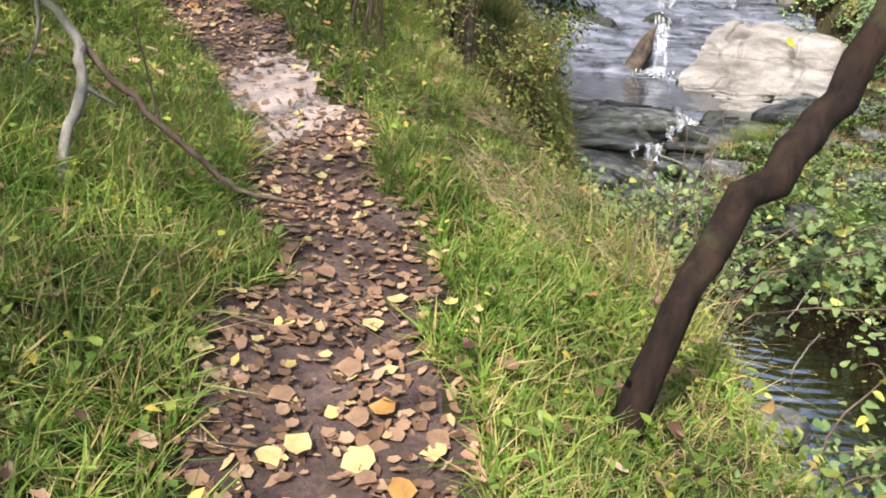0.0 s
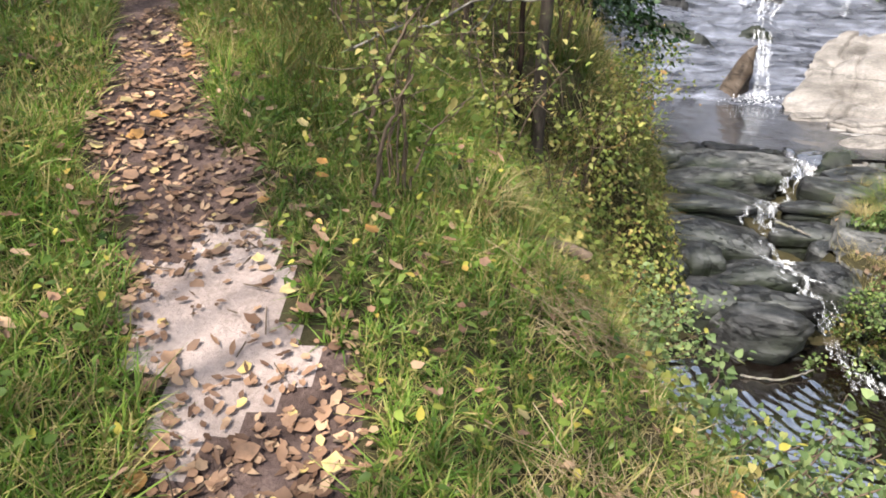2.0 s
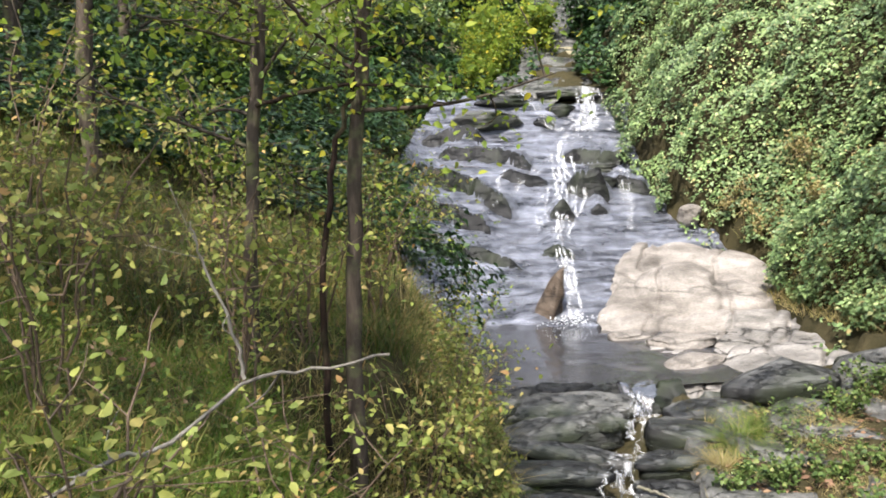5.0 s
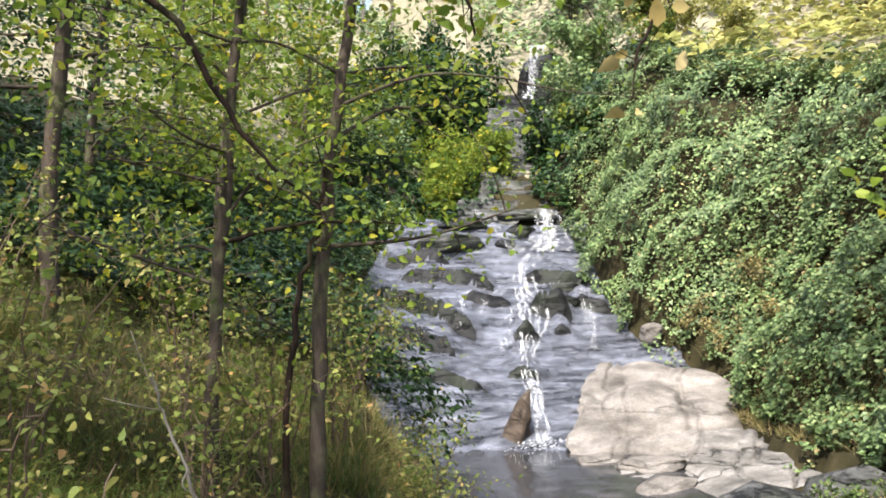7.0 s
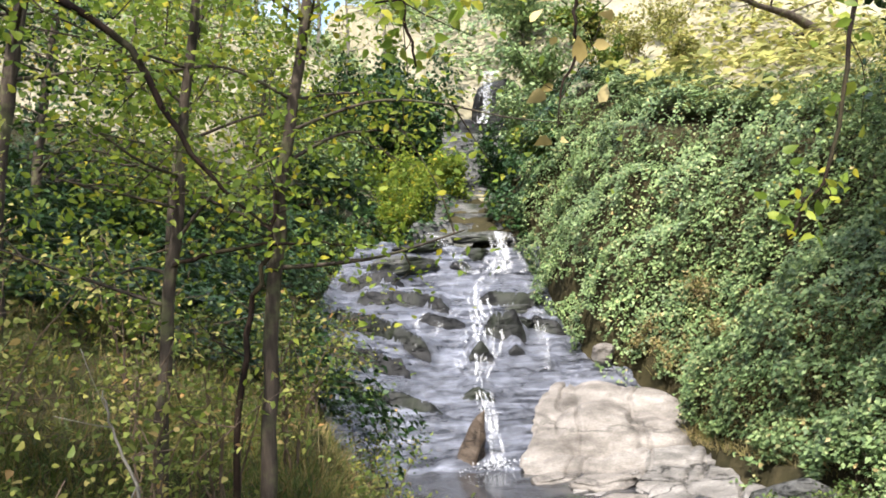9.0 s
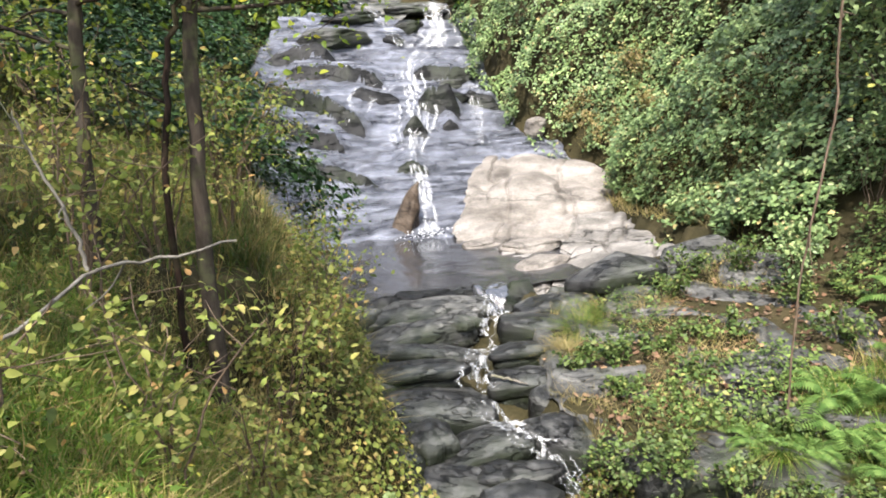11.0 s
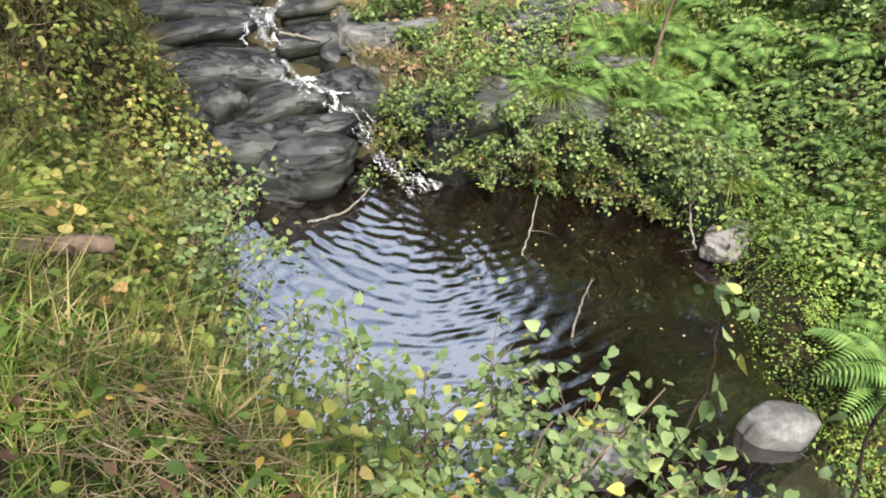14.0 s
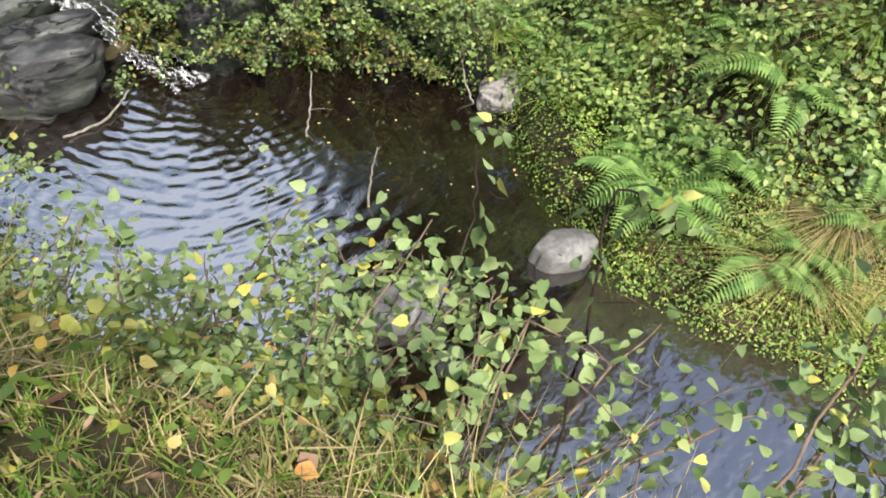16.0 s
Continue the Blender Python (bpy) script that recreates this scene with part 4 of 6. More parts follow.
ribbon("waterfall", [(7.6, 26.0, 0), (7.2, 25.0, 0), (6.8, 24.0, 0), (6.9, 23.3, 0)], [0.3, 0.5, 0.4, 0.3], 4, "thin side thread of the waterfall", 0.03, 7, face_height)
ribbon("waterfall", [(10.4, 26.8, 0), (10.1, 25.8, 0), (9.7, 24.6, 0), (9.3, 23.6, 0)], [0.5, 0.6, 0.5, 0.3], 5, "thin side thread of the waterfall", 0.03, 8, face_height)
ribbon("waterfall", [(8.9, 28.6, 0), (7.4, 27.2, 0), (6.4, 26.0, 0), (5.6, 24.6, 0)], [0.6, 1.2, 1.2, 0.8], 15, "thin film of white water spreading over the rock face", 0.02, 3, face_height)
ribbon("waterfall", [(10.7, 31.0, 4.35), (10.62, 30.6, 4.2), (10.5, 30.3, 3.6), (10.3, 30.0, 3.0), (10.0, 29.6, 2.7)], [0.7, 1.0, 1.4, 1.7], 6, "white water tumbling over the top ledge", 0.12, 26)
ribbon("waterfall", [(7.9, 31.0, 4.35), (8.1, 30.3, 4.0), (8.6, 29.8, 3.3), (8.9, 29.4, 2.75)], [0.3, 0.4, 0.5, 0.5], 7, "thin water dropping from the top ledge", 0.12, 9)
ribbon("waterfall", [(15.6, 43.6, 14.85), (15.1, 42.9, 14.3), (14.75, 42.7, 13.1), (14.55, 42.5, 11.9), (14.2, 42.0, 11.3)], [1.4, 1.2, 1.0, 0.9, 1.2], 8, "far white waterfall over a grey rock", 0.2, 16)
ribbon("cascade", [(5.5, 15.2, 0), (5.25, 14.6, 0), (5.0, 14.0, 0), (4.75, 13.4, 0)], [0.5, 0.5, 0.5, 0.5], 9, "white water leaving the upper pool", 0.03, 8, lambda x, y: rock_top(x, y, -2.02 + 0.09 * (y - 13.3)))
ribbon("cascade", [(4.7, 13.4, 0), (4.2, 12.8, 0), (3.9, 12.2, 0), (3.75, 11.8, 0)], [0.6, 0.9, 0.7, 0.7], 10, "thin white water over flat rock", 0.025, 4, lambda x, y: rock_top(x, y, -2.2))
ribbon("cascade", [(3.75, 11.6, 0), (3.65, 11.0, 0), (3.65, 10.55, 0), (3.9, 10.3, 0)], [0.7, 0.9, 0.8, 0.5], 11, "thin white water over flat rock", 0.025, 4, lambda x, y: rock_top(x, y, -2.5))
ribbon("cascade", [(3.95, 10.25, -2.3), (4.0, 9.85, -2.45), (4.05, 9.5, -2.68), (4.3, 9.0, -2.84)], [0.3, 0.34, 0.4, 0.7], 12, "white water falling into the lower pool", 0.04, 10)
sheet("stream_film", 2.6, 6.0, 10.1, 15.5, 0.05, lambda x, y: step_height(x, y) + 0.1 + 0.012 * wave(x * 5, y * 5, 40), UPPER, "shallow water running over the rock steps", "water",
      lambda x, y: np.abs(x - along(y, STREAM)) < 0.34 + 0.16 * wave(x * 1.2, y * 1.2, 42))
# splash at the foot of the fall
k = 200
a, d = rng.uniform(0, 2 * np.pi, k), np.abs(rng.normal(0, 0.34, k))
places = np.stack([6.1 + 1.4 * d * np.cos(a), 19.55 + 0.8 * d * np.sin(a), -1.8 + 0.28 * rng.random(k) * np.exp(-d)], -1)
drop = (np.array([(1, 0, 0), (0, 1, 0), (-1, 0, 0), (0, -1, 0), (0, 0, 1), (0, 0, -1)], float), np.array([(0, 1, 4, 4), (1, 2, 4, 4), (2, 3, 4, 4), (3, 0, 4, 4), (1, 0, 5, 5), (2, 1, 5, 5), (3, 2, 5, 5), (0, 3, 5, 5)])[:, :3])
WHITE = nodes_of("spray")[0]
WHITE.node_tree.nodes["Principled BSDF"].inputs["Base Color"].default_value = (0.85, 0.87, 0.9, 1)
tagged(new("splash", mesh_of("splash", *strew(drop, places, turns(a, a, a), rng.uniform(0.006, 0.018, k)), WHITE)), "white splash where the waterfall meets the pool", "splash", kind="stuff")

# ---- plants ----
SUN_SPOT = np.array([-0.95, 4.3, 0.2])  # crown leaves are left out along the sun's line to this path spot


def clear_of_camera(p):
    """False for leaves that would hang close to the camera along its route."""
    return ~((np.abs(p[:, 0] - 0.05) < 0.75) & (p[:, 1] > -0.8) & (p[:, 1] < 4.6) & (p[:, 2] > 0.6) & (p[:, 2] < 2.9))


def scatter_xy(n, box, mask):
    x, y = rng.uniform(box[0], box[1], n), rng.uniform(box[2], box[3], n)
    ok = mask(x, y)
    return x[ok], y[ok]


def grass_patch(name, n, box, mask, length, width, material, label, bends=(0.35, 0.8, 1.3), lean=0.42):
    x, y = scatter_xy(n, box, mask)
    # blades stand in tufts
    tx, ty = np.round(x * 7) / 7, np.round(y * 7) / 7
    pull = 0.35 + 0.3 * wave(tx * 3, ty * 3, 44)
    x, y = x + (tx - x) * pull, y + (ty - y) * pull
    p = np.stack([x, y, land(x, y) - 0.01], -1)
    pieces = []
    which = rng.integers(0, len(bends), len(p))
    size = length * rng.uniform(0.45, 1.2, len(p)) * (0.75 + 0.45 * wave(x * 1.1, y * 1.1, 46))
    for i, b in enumerate(bends):
        s = which == i
        m = s.sum()
        sc = np.stack([np.full(m, width) * rng.uniform(0.7, 1.4, m), size[s], size[s]], -1)
        pieces.append(strew(blade(b, 2), p[s], turns(rng.uniform(0, 6.28, m), rng.normal(0, lean, m), rng.normal(0, lean, m)), sc))
    return tagged(new(name, mesh_of(name, *joined(pieces), material)), label, "grass", kind="stuff")


def off_path(x, y, by=0.4):
    return np.abs(x - along(y, XP) + 0.14 * fractal(x * 2, y * 2, 30, 3)) > by - 0.02 * np.clip(y - 4, 0, 9)


def left_bank(x, y):
    return off_path(x, y) & (x < along(y, XL) - 0.12)


grass_patch("green_grass", 230000, (-3.2, 2.6, 0.3, 9.5), lambda x, y: left_bank(x, y) & (rng.random(len(x)) < 0.5 + 0.5 * (wave(x * 0.8, y * 0.8, 50) > -0.25)), 0.24, 0.0085, GRASS, "tufted green grass on the stream bank")
grass_patch("green_grass", 9000, (-6, 2.6, -4, 0.4), left_bank, 0.22, 0.008, GRASS, "tufted green grass beside the path")
grass_patch("green_grass", 26000, (-9, -3.2, -4, 9.5), left_bank, 0.26, 0.012, GRASS, "tufted green grass on the slope above the path")
grass_patch("dry_grass", 110000, (-3.0, 2.4, 0.3, 10), lambda x, y: left_bank(x, y) & (wave(x * 1.3, y * 1.3, 52) > -0.3), 0.23, 0.005, DRY_GRASS, "dry straw-coloured grass on the stream bank", (0.7, 1.2), 0.7)
grass_patch("dry_grass", 40000, (-4.5, 2.4, 5.5, 14), lambda x, y: off_path(x, y, 0.8) & (x < along(y, XL) - 0.1) & (wave(x * 0.9, y * 0.9, 53) > -0.3), 0.5, 0.008, BANK_GRASS, "long yellowing grass on the bank below the trees", (0.4, 0.8, 1.2), 0.4)
grass_patch("green_grass", 34000, (-7, 3.6, 9.5, 26), lambda x, y: x < along(y, XL) - 0.1, 0.5, 0.012, BANK_GRASS, "long green grass below the trees")
grass_patch("dry_grass", 16000, (3.8, 9.2, 8.2, 14), lambda x, y: (x > along(y, XR) + 0.1) & (wave(x * 1.1, y * 1.1, 54) > -0.15), 0.24, 0.006, DRY_GRASS, "dry grass on the rocky shelf")
grass_patch("dry_grass", 7000, (10.2, 13, 14, 22), lambda x, y: x > along(y, XT) - 1.1, 0.5, 0.012, DRY_GRASS, "dry brown grass below the ivy slope")
grass_patch("dry_grass", 26000, (0.0, 2.6, 2.5, 16), lambda x, y: (x > along(y, XL) - 1.5) & (x < along(y, XL) - 0.05), 0.42, 0.007, DRY_GRASS, "long dry grass leaning over the bank edge", (0.5, 0.9, 1.3), 0.5)
grass_patch("green_grass", 42000, (4.6, 9.5, 0.5, 9.4), lambda x, y: (x > along(y, XR) + 0.1) & (wave(x * 0.9, y * 0.9, 58) > -0.35), 0.42, 0.009, GRASS, "green grass on the far bank")


def tuft(at, n, length, material, label, droop=1.0, width=0.006, name="grass_tuft", heading=None):
    t = thing(name, at, label, "grass tuft")
    a = rng.uniform(0, 6.28, n) if heading is None else rng.normal(heading, 0.75, n)
    pieces = []
    for i, b in enumerate((0.5 * droop, 0.9 * droop, 1.3 * droop)):
        s = a[i::3]
        m = len(s)
        r = 0.17 * np.sqrt(rng.random(m))
        p = np.stack([r * np.sin(-s), r * np.cos(s), np.zeros(m) - 0.02], -1)
        L = length * rng.uniform(0.35, 1.0, m)
        pieces.append(strew(blade(b, 5), p, turns(s, -rng.uniform(0, 0.5, m), rng.normal(0, 0.15, m)), np.stack([np.full(m, width), L, L], -1)))
    part("tuft", mesh_of("tuft", *joined(pieces), material), t)
    return t


for x, y, n, L, mat, lab in [(5.9, 12.6, 260, 0.5, GRASS, "arching green grass tuft among rocks"), (6.5, 12.3, 220, 0.45, DRY_GRASS, "straw-coloured grass tuft among rocks"), (6.1, 13.3, 120, 0.4, GRASS, "small bright grass tuft beside a dark boulder"),
                             (5.2, 12.0, 160, 0.4, DRY_GRASS, "pale dry grass tuft over stream rocks"), (5.9, 3.1, 420, 0.65, DRY_GRASS, "large drooping tussock of pale grass"), (6.6, 4.1, 320, 0.55, GRASS, "large drooping tussock of green grass"),
                             (5.1, 9.45, 160, 0.45, DRY_GRASS, "hanging dry grass over the pool edge"), (5.75, 8.8, 150, 0.4, DRY_GRASS, "hanging dry grass over the pool edge"), (1.0, 8.3, 200, 0.6, GRASS, "long grass tuft on the bank"), (0.75, 7.2, 240, 0.55, GRASS, "long grass tuft on the bank"),
                             (0.2, 6.6, 240, 0.5, GRASS, "long grass tuft on the bank"), (0.45, 6.1, 220, 0.45, GRASS, "long grass tuft on the bank"), (0.6, 7.9, 220, 0.55, GRASS, "long grass tuft on the bank"), (-0.1, 5.9, 200, 0.4, DRY_GRASS, "dry grass tuft on the bank"), (5.35, 9.2, 150, 0.4, GRASS, "green grass hanging over the pool edge"), (6.1, 8.5, 170, 0.45, DRY_GRASS, "hanging dry grass over the pool edge"), (6.45, 7.9, 170, 0.42, GRASS, "green grass hanging over the pool edge"), (6.6, 7.1, 170, 0.42, GRASS, "green grass hanging over the pool edge"), (7.0, 3.6, 300, 0.6, GRASS, "large tussock of green grass"), (6.9, 5.2, 260, 0.6, GRASS, "large tussock of green grass"), (3.2, 16.5, 160, 0.6, DRY_GRASS, "reedy dry grass beside the upper pool"), (3.4, 15.4, 160, 0.6, DRY_GRASS, "reedy dry grass beside the upper pool")]:
    tuft((x, y, float(land(x, y)) if not (4 < x < 7 and y > 11.5) else float(land(x, y)) + 0.05), n, L, mat, lab, 1.3 if x > 4.6 and y < 11 else 1.1, 0.0055, heading=1.4 if x > 4.6 and y < 11 else None)


def crown_on(points, n, spread_by, size, template, up=0.6):
    """Leaves round the given twig points."""
    k = rng.integers(0, len(points), n)
    p = points[k] + rng.normal(0, spread_by, (n, 3))
    normal = rng.normal(0, 1, (n, 3)) + np.array([0, 0, up * 2])
    along_sun = (p - SUN_SPOT) @ np.array(SUN_DIR)
    beside = np.linalg.norm(p - SUN_SPOT - along_sun[:, None] * np.array(SUN_DIR), axis=1)
    ok = clear_of_camera(p) & ((beside > 0.7) | (along_sun < 1))
    p, normal = p[ok], normal[ok]
    return strew(template, p, facing(normal, rng.uniform(0, 6.28, len(p))), size * rng.uniform(0.55, 1.25, len(p)))


def shrub(name, at, height, width, stems, leaves, leaf_size, material, label, category="shrub", wood=TWIG, template=LEAF, lean=(0, 0), group=""):
    """A loose shrub of thin stems, each a part, and a crown of leaves."""
    t = thing(name, at, label, category, group)
    tips = []
    for s in range(stems):
        a, r = rng.uniform(0, 6.28), width * (0.25 + 0.75 * rng.random())
        h = height * rng.uniform(0.6, 1.0)
        base = np.array([0.06 * math.cos(a), 0.06 * math.sin(a), -0.08])
        mid = np.array([0.45 * r * math.cos(a) + lean[0] * 0.3, 0.45 * r * math.sin(a) + lean[1] * 0.3, 0.6 * h])
        tip = np.array([r * math.cos(a) + lean[0], r * math.sin(a) + lean[1], h])
        line = bend_line([base, mid, tip], 10, 0.012 * height, s)
        pieces = [tube(line, [0.009 * height ** 0.5, 0.003], 5)]
        tips.append(line[3:])
        for _ in range(3):
            i = rng.integers(3, 9)
            q = line[i] + rng.normal(0, 0.24 * height, 3) * np.array([1, 1, 0.5])
            twig = bend_line([line[i], (line[i] + q) / 2 + rng.normal(0, 0.03, 3), q], 6)
            pieces.append(tube(twig, [0.004 * height ** 0.5, 0.0015], 4))
            tips.append(twig)
        part("stem", mesh_of("stem", *joined(pieces), wood), t)
    pts = np.concatenate(tips)
    v, f = crown_on(pts + np.array(at), leaves, 0.05 * height + 0.02, leaf_size, template)
    part("foliage", mesh_of("foliage", v - np.array(at), f, material), t)
    return t


def on_land(x, y, dz=0.0):
    return (x, y, float(land(x, y)) + dz)


# thin bright shrubs hanging over the pool
for x, y, h, w, n, lean in [(1.05, 5.0, 0.75, 0.5, 420, (0.35, 0)), (1.2, 4.4, 0.8, 0.5, 420, (0.4, -0.1)), (0.95, 5.9, 0.7, 0.45, 380, (0.3, 0.1)), (1.25, 3.8, 0.8, 0.5, 360, (0.45, -0.1)), (1.0, 6.7, 0.85, 0.5, 420, (0.4, 0.1)),
                            (1.35, 3.1, 0.9, 0.5, 360, (0.4, -0.2)), (1.2, 7.6, 0.9, 0.5, 420, (0.4, 0)), (1.35, 8.5, 1.0, 0.55, 420, (0.4, 0.1)), (1.5, 2.2, 0.9, 0.5, 320, (0.3, 0)), (1.75, 9.3, 0.8, 0.45, 300, (0.3, 0.1)), (1.5, 4.9, 0.7, 0.4, 260, (0.4, 0)), (1.35, 5.4, 1.0, 0.5, 420, (0.5, 0.1)), (1.3, 6.2, 1.0, 0.5, 420, (0.5, 0)), (1.45, 4.55, 1.0, 0.5, 380, (0.5, 0.1)), (1.25, 5.75, 0.8, 0.5, 420, (0.3, 0.2)), (1.15, 4.75, 0.6, 0.5, 380, (0.2, 0.2))]:
    shrub("bank_shrub", on_land(x, y), h, w, 6, int(n * 1.3), 0.05, BIRCH, "thin-stemmed shrub with small bright green leaves on the bank", "shrub", template=BROAD, lean=lean, group="bank shrubs")
# hedge of brambles and saplings up the bank
for x, y, h, w, n, m in [(-0.5, 5.6, 0.8, 0.45, 260, BUSH), (-0.7, 6.6, 1.1, 0.6, 420, BUSH), (0.0, 7.4, 1.2, 0.6, 560, BUSH), (-1.2, 7.8, 1.4, 0.7, 560, BUSH), (0.6, 8.4, 1.2, 0.6, 560, BUSH), (-0.4, 8.8, 1.6, 0.8, 700, BUSH), (0.9, 9.8, 1.5, 0.7, 700, BUSH),
                         (1.5, 10.8, 1.3, 0.6, 560, BUSH), (0.1, 10.4, 1.8, 0.9, 800, BUSH), (-1.6, 9.6, 1.7, 0.9, 700, BUSH), (1.9, 12.2, 1.4, 0.7, 600, BUSH), (0.8, 12.4, 2.0, 0.9, 800, BUSH), (-0.8, 12.6, 2.2, 1.0, 800, BUSH), (2.3, 14.2, 1.4, 0.7, 560, BUSH), (1.4, 15.4, 2.0, 1.0, 800, BUSH),
                         (2.5, 17, 1.6, 0.8, 560, BUSH), (1.6, 19, 2.4, 1.1, 800, BUSH), (2.4, 21.5, 2.0, 1.0, 700, BUSH), (2.6, 24.5, 2.0, 1.0, 700, BUSH), (3.0, 27.5, 1.8, 1.0, 700, BUSH), (-2.6, 11.5, 2.2, 1.1, 800, BUSH), (-3.4, 8.4, 1.8, 0.9, 560, BUSH), (-2.4, 4.2, 0.7, 0.5, 260, BUSH), (-2.2, 2.6, 0.55, 0.5, 220, BUSH), (-2.9, 5.6, 1.1, 0.6, 320, BUSH)]:
    shrub("bramble", on_land(x, y), h, w, 7, int(n * (0.8 if y < 9 else 1.0)), 0.06 if y < 9 else 0.07, BUSH if y > 14 else EDGE_LEAF, "tangled green bramble with a few yellowing leaves", "bramble", group="bank brambles")


for x, y, h in [(11.9, 21.2, 1.0), (12.4, 19.6, 0.9), (12.6, 18.2, 0.9), (11.6, 22.6, 1.2), (12.2, 17.0, 0.8), (12.8, 20.8, 1.3)]:
    shrub("dry_bramble", on_land(x, y), h, 0.8, 8, 700, 0.09, DRY_GRASS, "withered brown bramble below the ivy slope", "bramble", group="dry brambles")


for x, y, h, n in [(4.95, 11.45, 0.4, 380), (5.5, 11.2, 0.45, 420), (5.15, 10.7, 0.35, 300), (6.0, 11.3, 0.4, 320), (5.9, 10.3, 0.35, 260), (6.7, 11.2, 0.4, 300), (7.3, 12.6, 0.5, 420), (8.1, 13.0, 0.55, 460), (8.9, 12.7, 0.6, 480), (7.2, 10.9, 0.4, 260), (5.5, 9.75, 0.35, 260), (6.3, 9.2, 0.35, 260), (6.75, 8.6, 0.4, 300), (7.9, 9.9, 0.5, 400), (8.6, 11.2, 0.5, 400)]:
    shrub("bramble_clump", (x, y, float(rock_top(x, y)) - 0.03), h, 0.5, 6, n, 0.06, WEED, "low bramble clump trailing over the rocks", "bramble", template=BROAD, group="rock brambles")
for x, y, n, L, mat, lab in [(5.7, 12.5, 420, 0.6, GRASS, "bright green arching tussock among rocks"), (6.35, 12.75, 420, 0.55, GRASS, "bright green arching tussock among rocks"), (6.6, 12.2, 380, 0.5, DRY_GRASS, "straw-coloured tussock among rocks"), (7.1, 12.5, 300, 0.45, DRY_GRASS, "straw-coloured tussock among rocks"), (5.2, 12.1, 260, 0.4, DRY_GRASS, "straw-coloured tussock among rocks"), (5.5, 3.2, 520, 0.85, DRY_GRASS, "large pale tussock drooping over the bank"), (6.1, 2.7, 420, 0.8, DRY_GRASS, "large pale tussock drooping over the bank"),
                             (5.0, 9.45, 260, 0.36, BANK_GRASS, "dry roots and grass hanging over the pool"), (5.75, 8.75, 260, 0.5, GRASS, "green grass hanging over the pool"), (6.3, 8.2, 260, 0.36, BANK_GRASS, "dry roots and grass hanging over the pool"), (6.45, 7.5, 260, 0.36, BANK_GRASS, "dry roots and grass hanging over the pool"), (6.5, 6.9, 240, 0.45, GRASS, "green grass hanging over the pool")]:
    tuft((x, y, float(rock_top(x, y)) - 0.02), n, L, mat, lab, 1.1, 0.006, heading=2.2 if y < 10 and y > 6 else None)


def leaf_carpet(name, n, box, mask, size, material, label, category, lift=0.12, template=SMALL_LEAF, tip=0.42, lumps=0.35, kind="stuff"):
    """A mat of leaves over the ground, in mounds with hollows between."""
    x, y = scatter_xy(n, box, mask)
    nrm = slope(x, y)
    mound = 0.5 + 0.6 * wave(x * 0.55, y * 0.55 + land(x, y, False) * 0.5, 59) + 0.5 * wave(x * 1.4 + land(x, y, False) * 0.8, y * 1.4, 60) + 0.35 * wave(x * 3.7, y * 3.7 + land(x, y, False), 61)
    up = lift + lumps * np.clip(mound, 0, None) + 0.06 * rng.normal(size=len(x))
    p = np.stack([x, y, land(x, y)], -1) + nrm * up[:, None]
    face = nrm + rng.normal(0, tip, (len(x), 3)) + np.array([0, 0, 0.5])
    v, f = strew(template, p, facing(face, rng.uniform(0, 6.28, len(x))), size * rng.uniform(0.55, 1.3, len(x)))
    return tagged(new(name, mesh_of(name, v, f, material)), label, category, kind=kind)


def frond(length):
    """One fern frond: an arching stalk with paired leaflets."""
    s = np.linspace(0, 1, 22)
    line = np.stack([np.zeros(22), length * (s - 0.12 * s ** 3), length * (0.62 * s - 0.62 * s ** 2.4)], -1)
    v0, f0 = tube(line, [0.004, 0.001], 4)
    pos, rot, sc = [], [], []
    for i in range(3, 22):
        L = length * 0.26 * math.sin(math.pi * (0.12 + 0.88 * (1 - s[i]) ** 0.8) * 0.62) + 0.01
        for side in (-1, 1):
            pos.append(line[i])
            rot.append((-side * 1.25, -0.15, 0))
            sc.append((L * 0.36, L, L))
    r = np.array(rot)
    v1, f1 = strew(SMALL_LEAF, np.array(pos), turns(r[:, 0], r[:, 1], r[:, 2]), np.array(sc))
    return joined([(v0, f0), (v1, f1)])


FROND = mesh_of("frond", *frond(0.6), FERN)


def fern(at, n, size, heading=None):
    t = thing("fern", at, "bright green fern with arching fronds on the bank", "fern", "ferns")
    for i in range(n):
        ob = part("frond", FROND, t)
        yaw = 360 * i / n + rng.uniform(-20, 20)
        ob.matrix_local = pose(0, 0, 0.02, rng.uniform(-12, 22), rng.uniform(-10, 10), yaw) @ Matrix.Scale(size * rng.uniform(0.75, 1.1), 4)
    return t



leaf_carpet("ivy_slope", 230000, (9, 22, 12, 33), lambda x, y: (x < along(y, XT) + 8) & (x > along(y, XT) - 0.15 + 0.5 * wave(x, y, 63)) & (land(x, y, False) < along(y, CAP) + 1.2), 0.12, IVY, "ivy and bramble covering the steep valley side", "ivy", 0.15, lumps=0.85)
leaf_carpet("ivy_bank", 60000, (5.8, 13, 0, 11.5), lambda x, y: (x > along(y, XT) - 0.3 + 0.6 * wave(x, y, 64)) & (x < along(y, XT) + 4.5), 0.075, WEED, "ivy and low leaves covering the far bank", "ivy", 0.05, lumps=0.3)
leaf_carpet("ivy_shelf", 9000, (4.4, 10.5, 8.6, 12.9), lambda x, y: (x > along(y, XR) + 0.25) & (wave(x * 1.1, y * 1.1, 65) > 0.3), 0.065, WEED, "trailing ivy and bramble leaves over rocks", "ivy", 0.12, lumps=0.16)
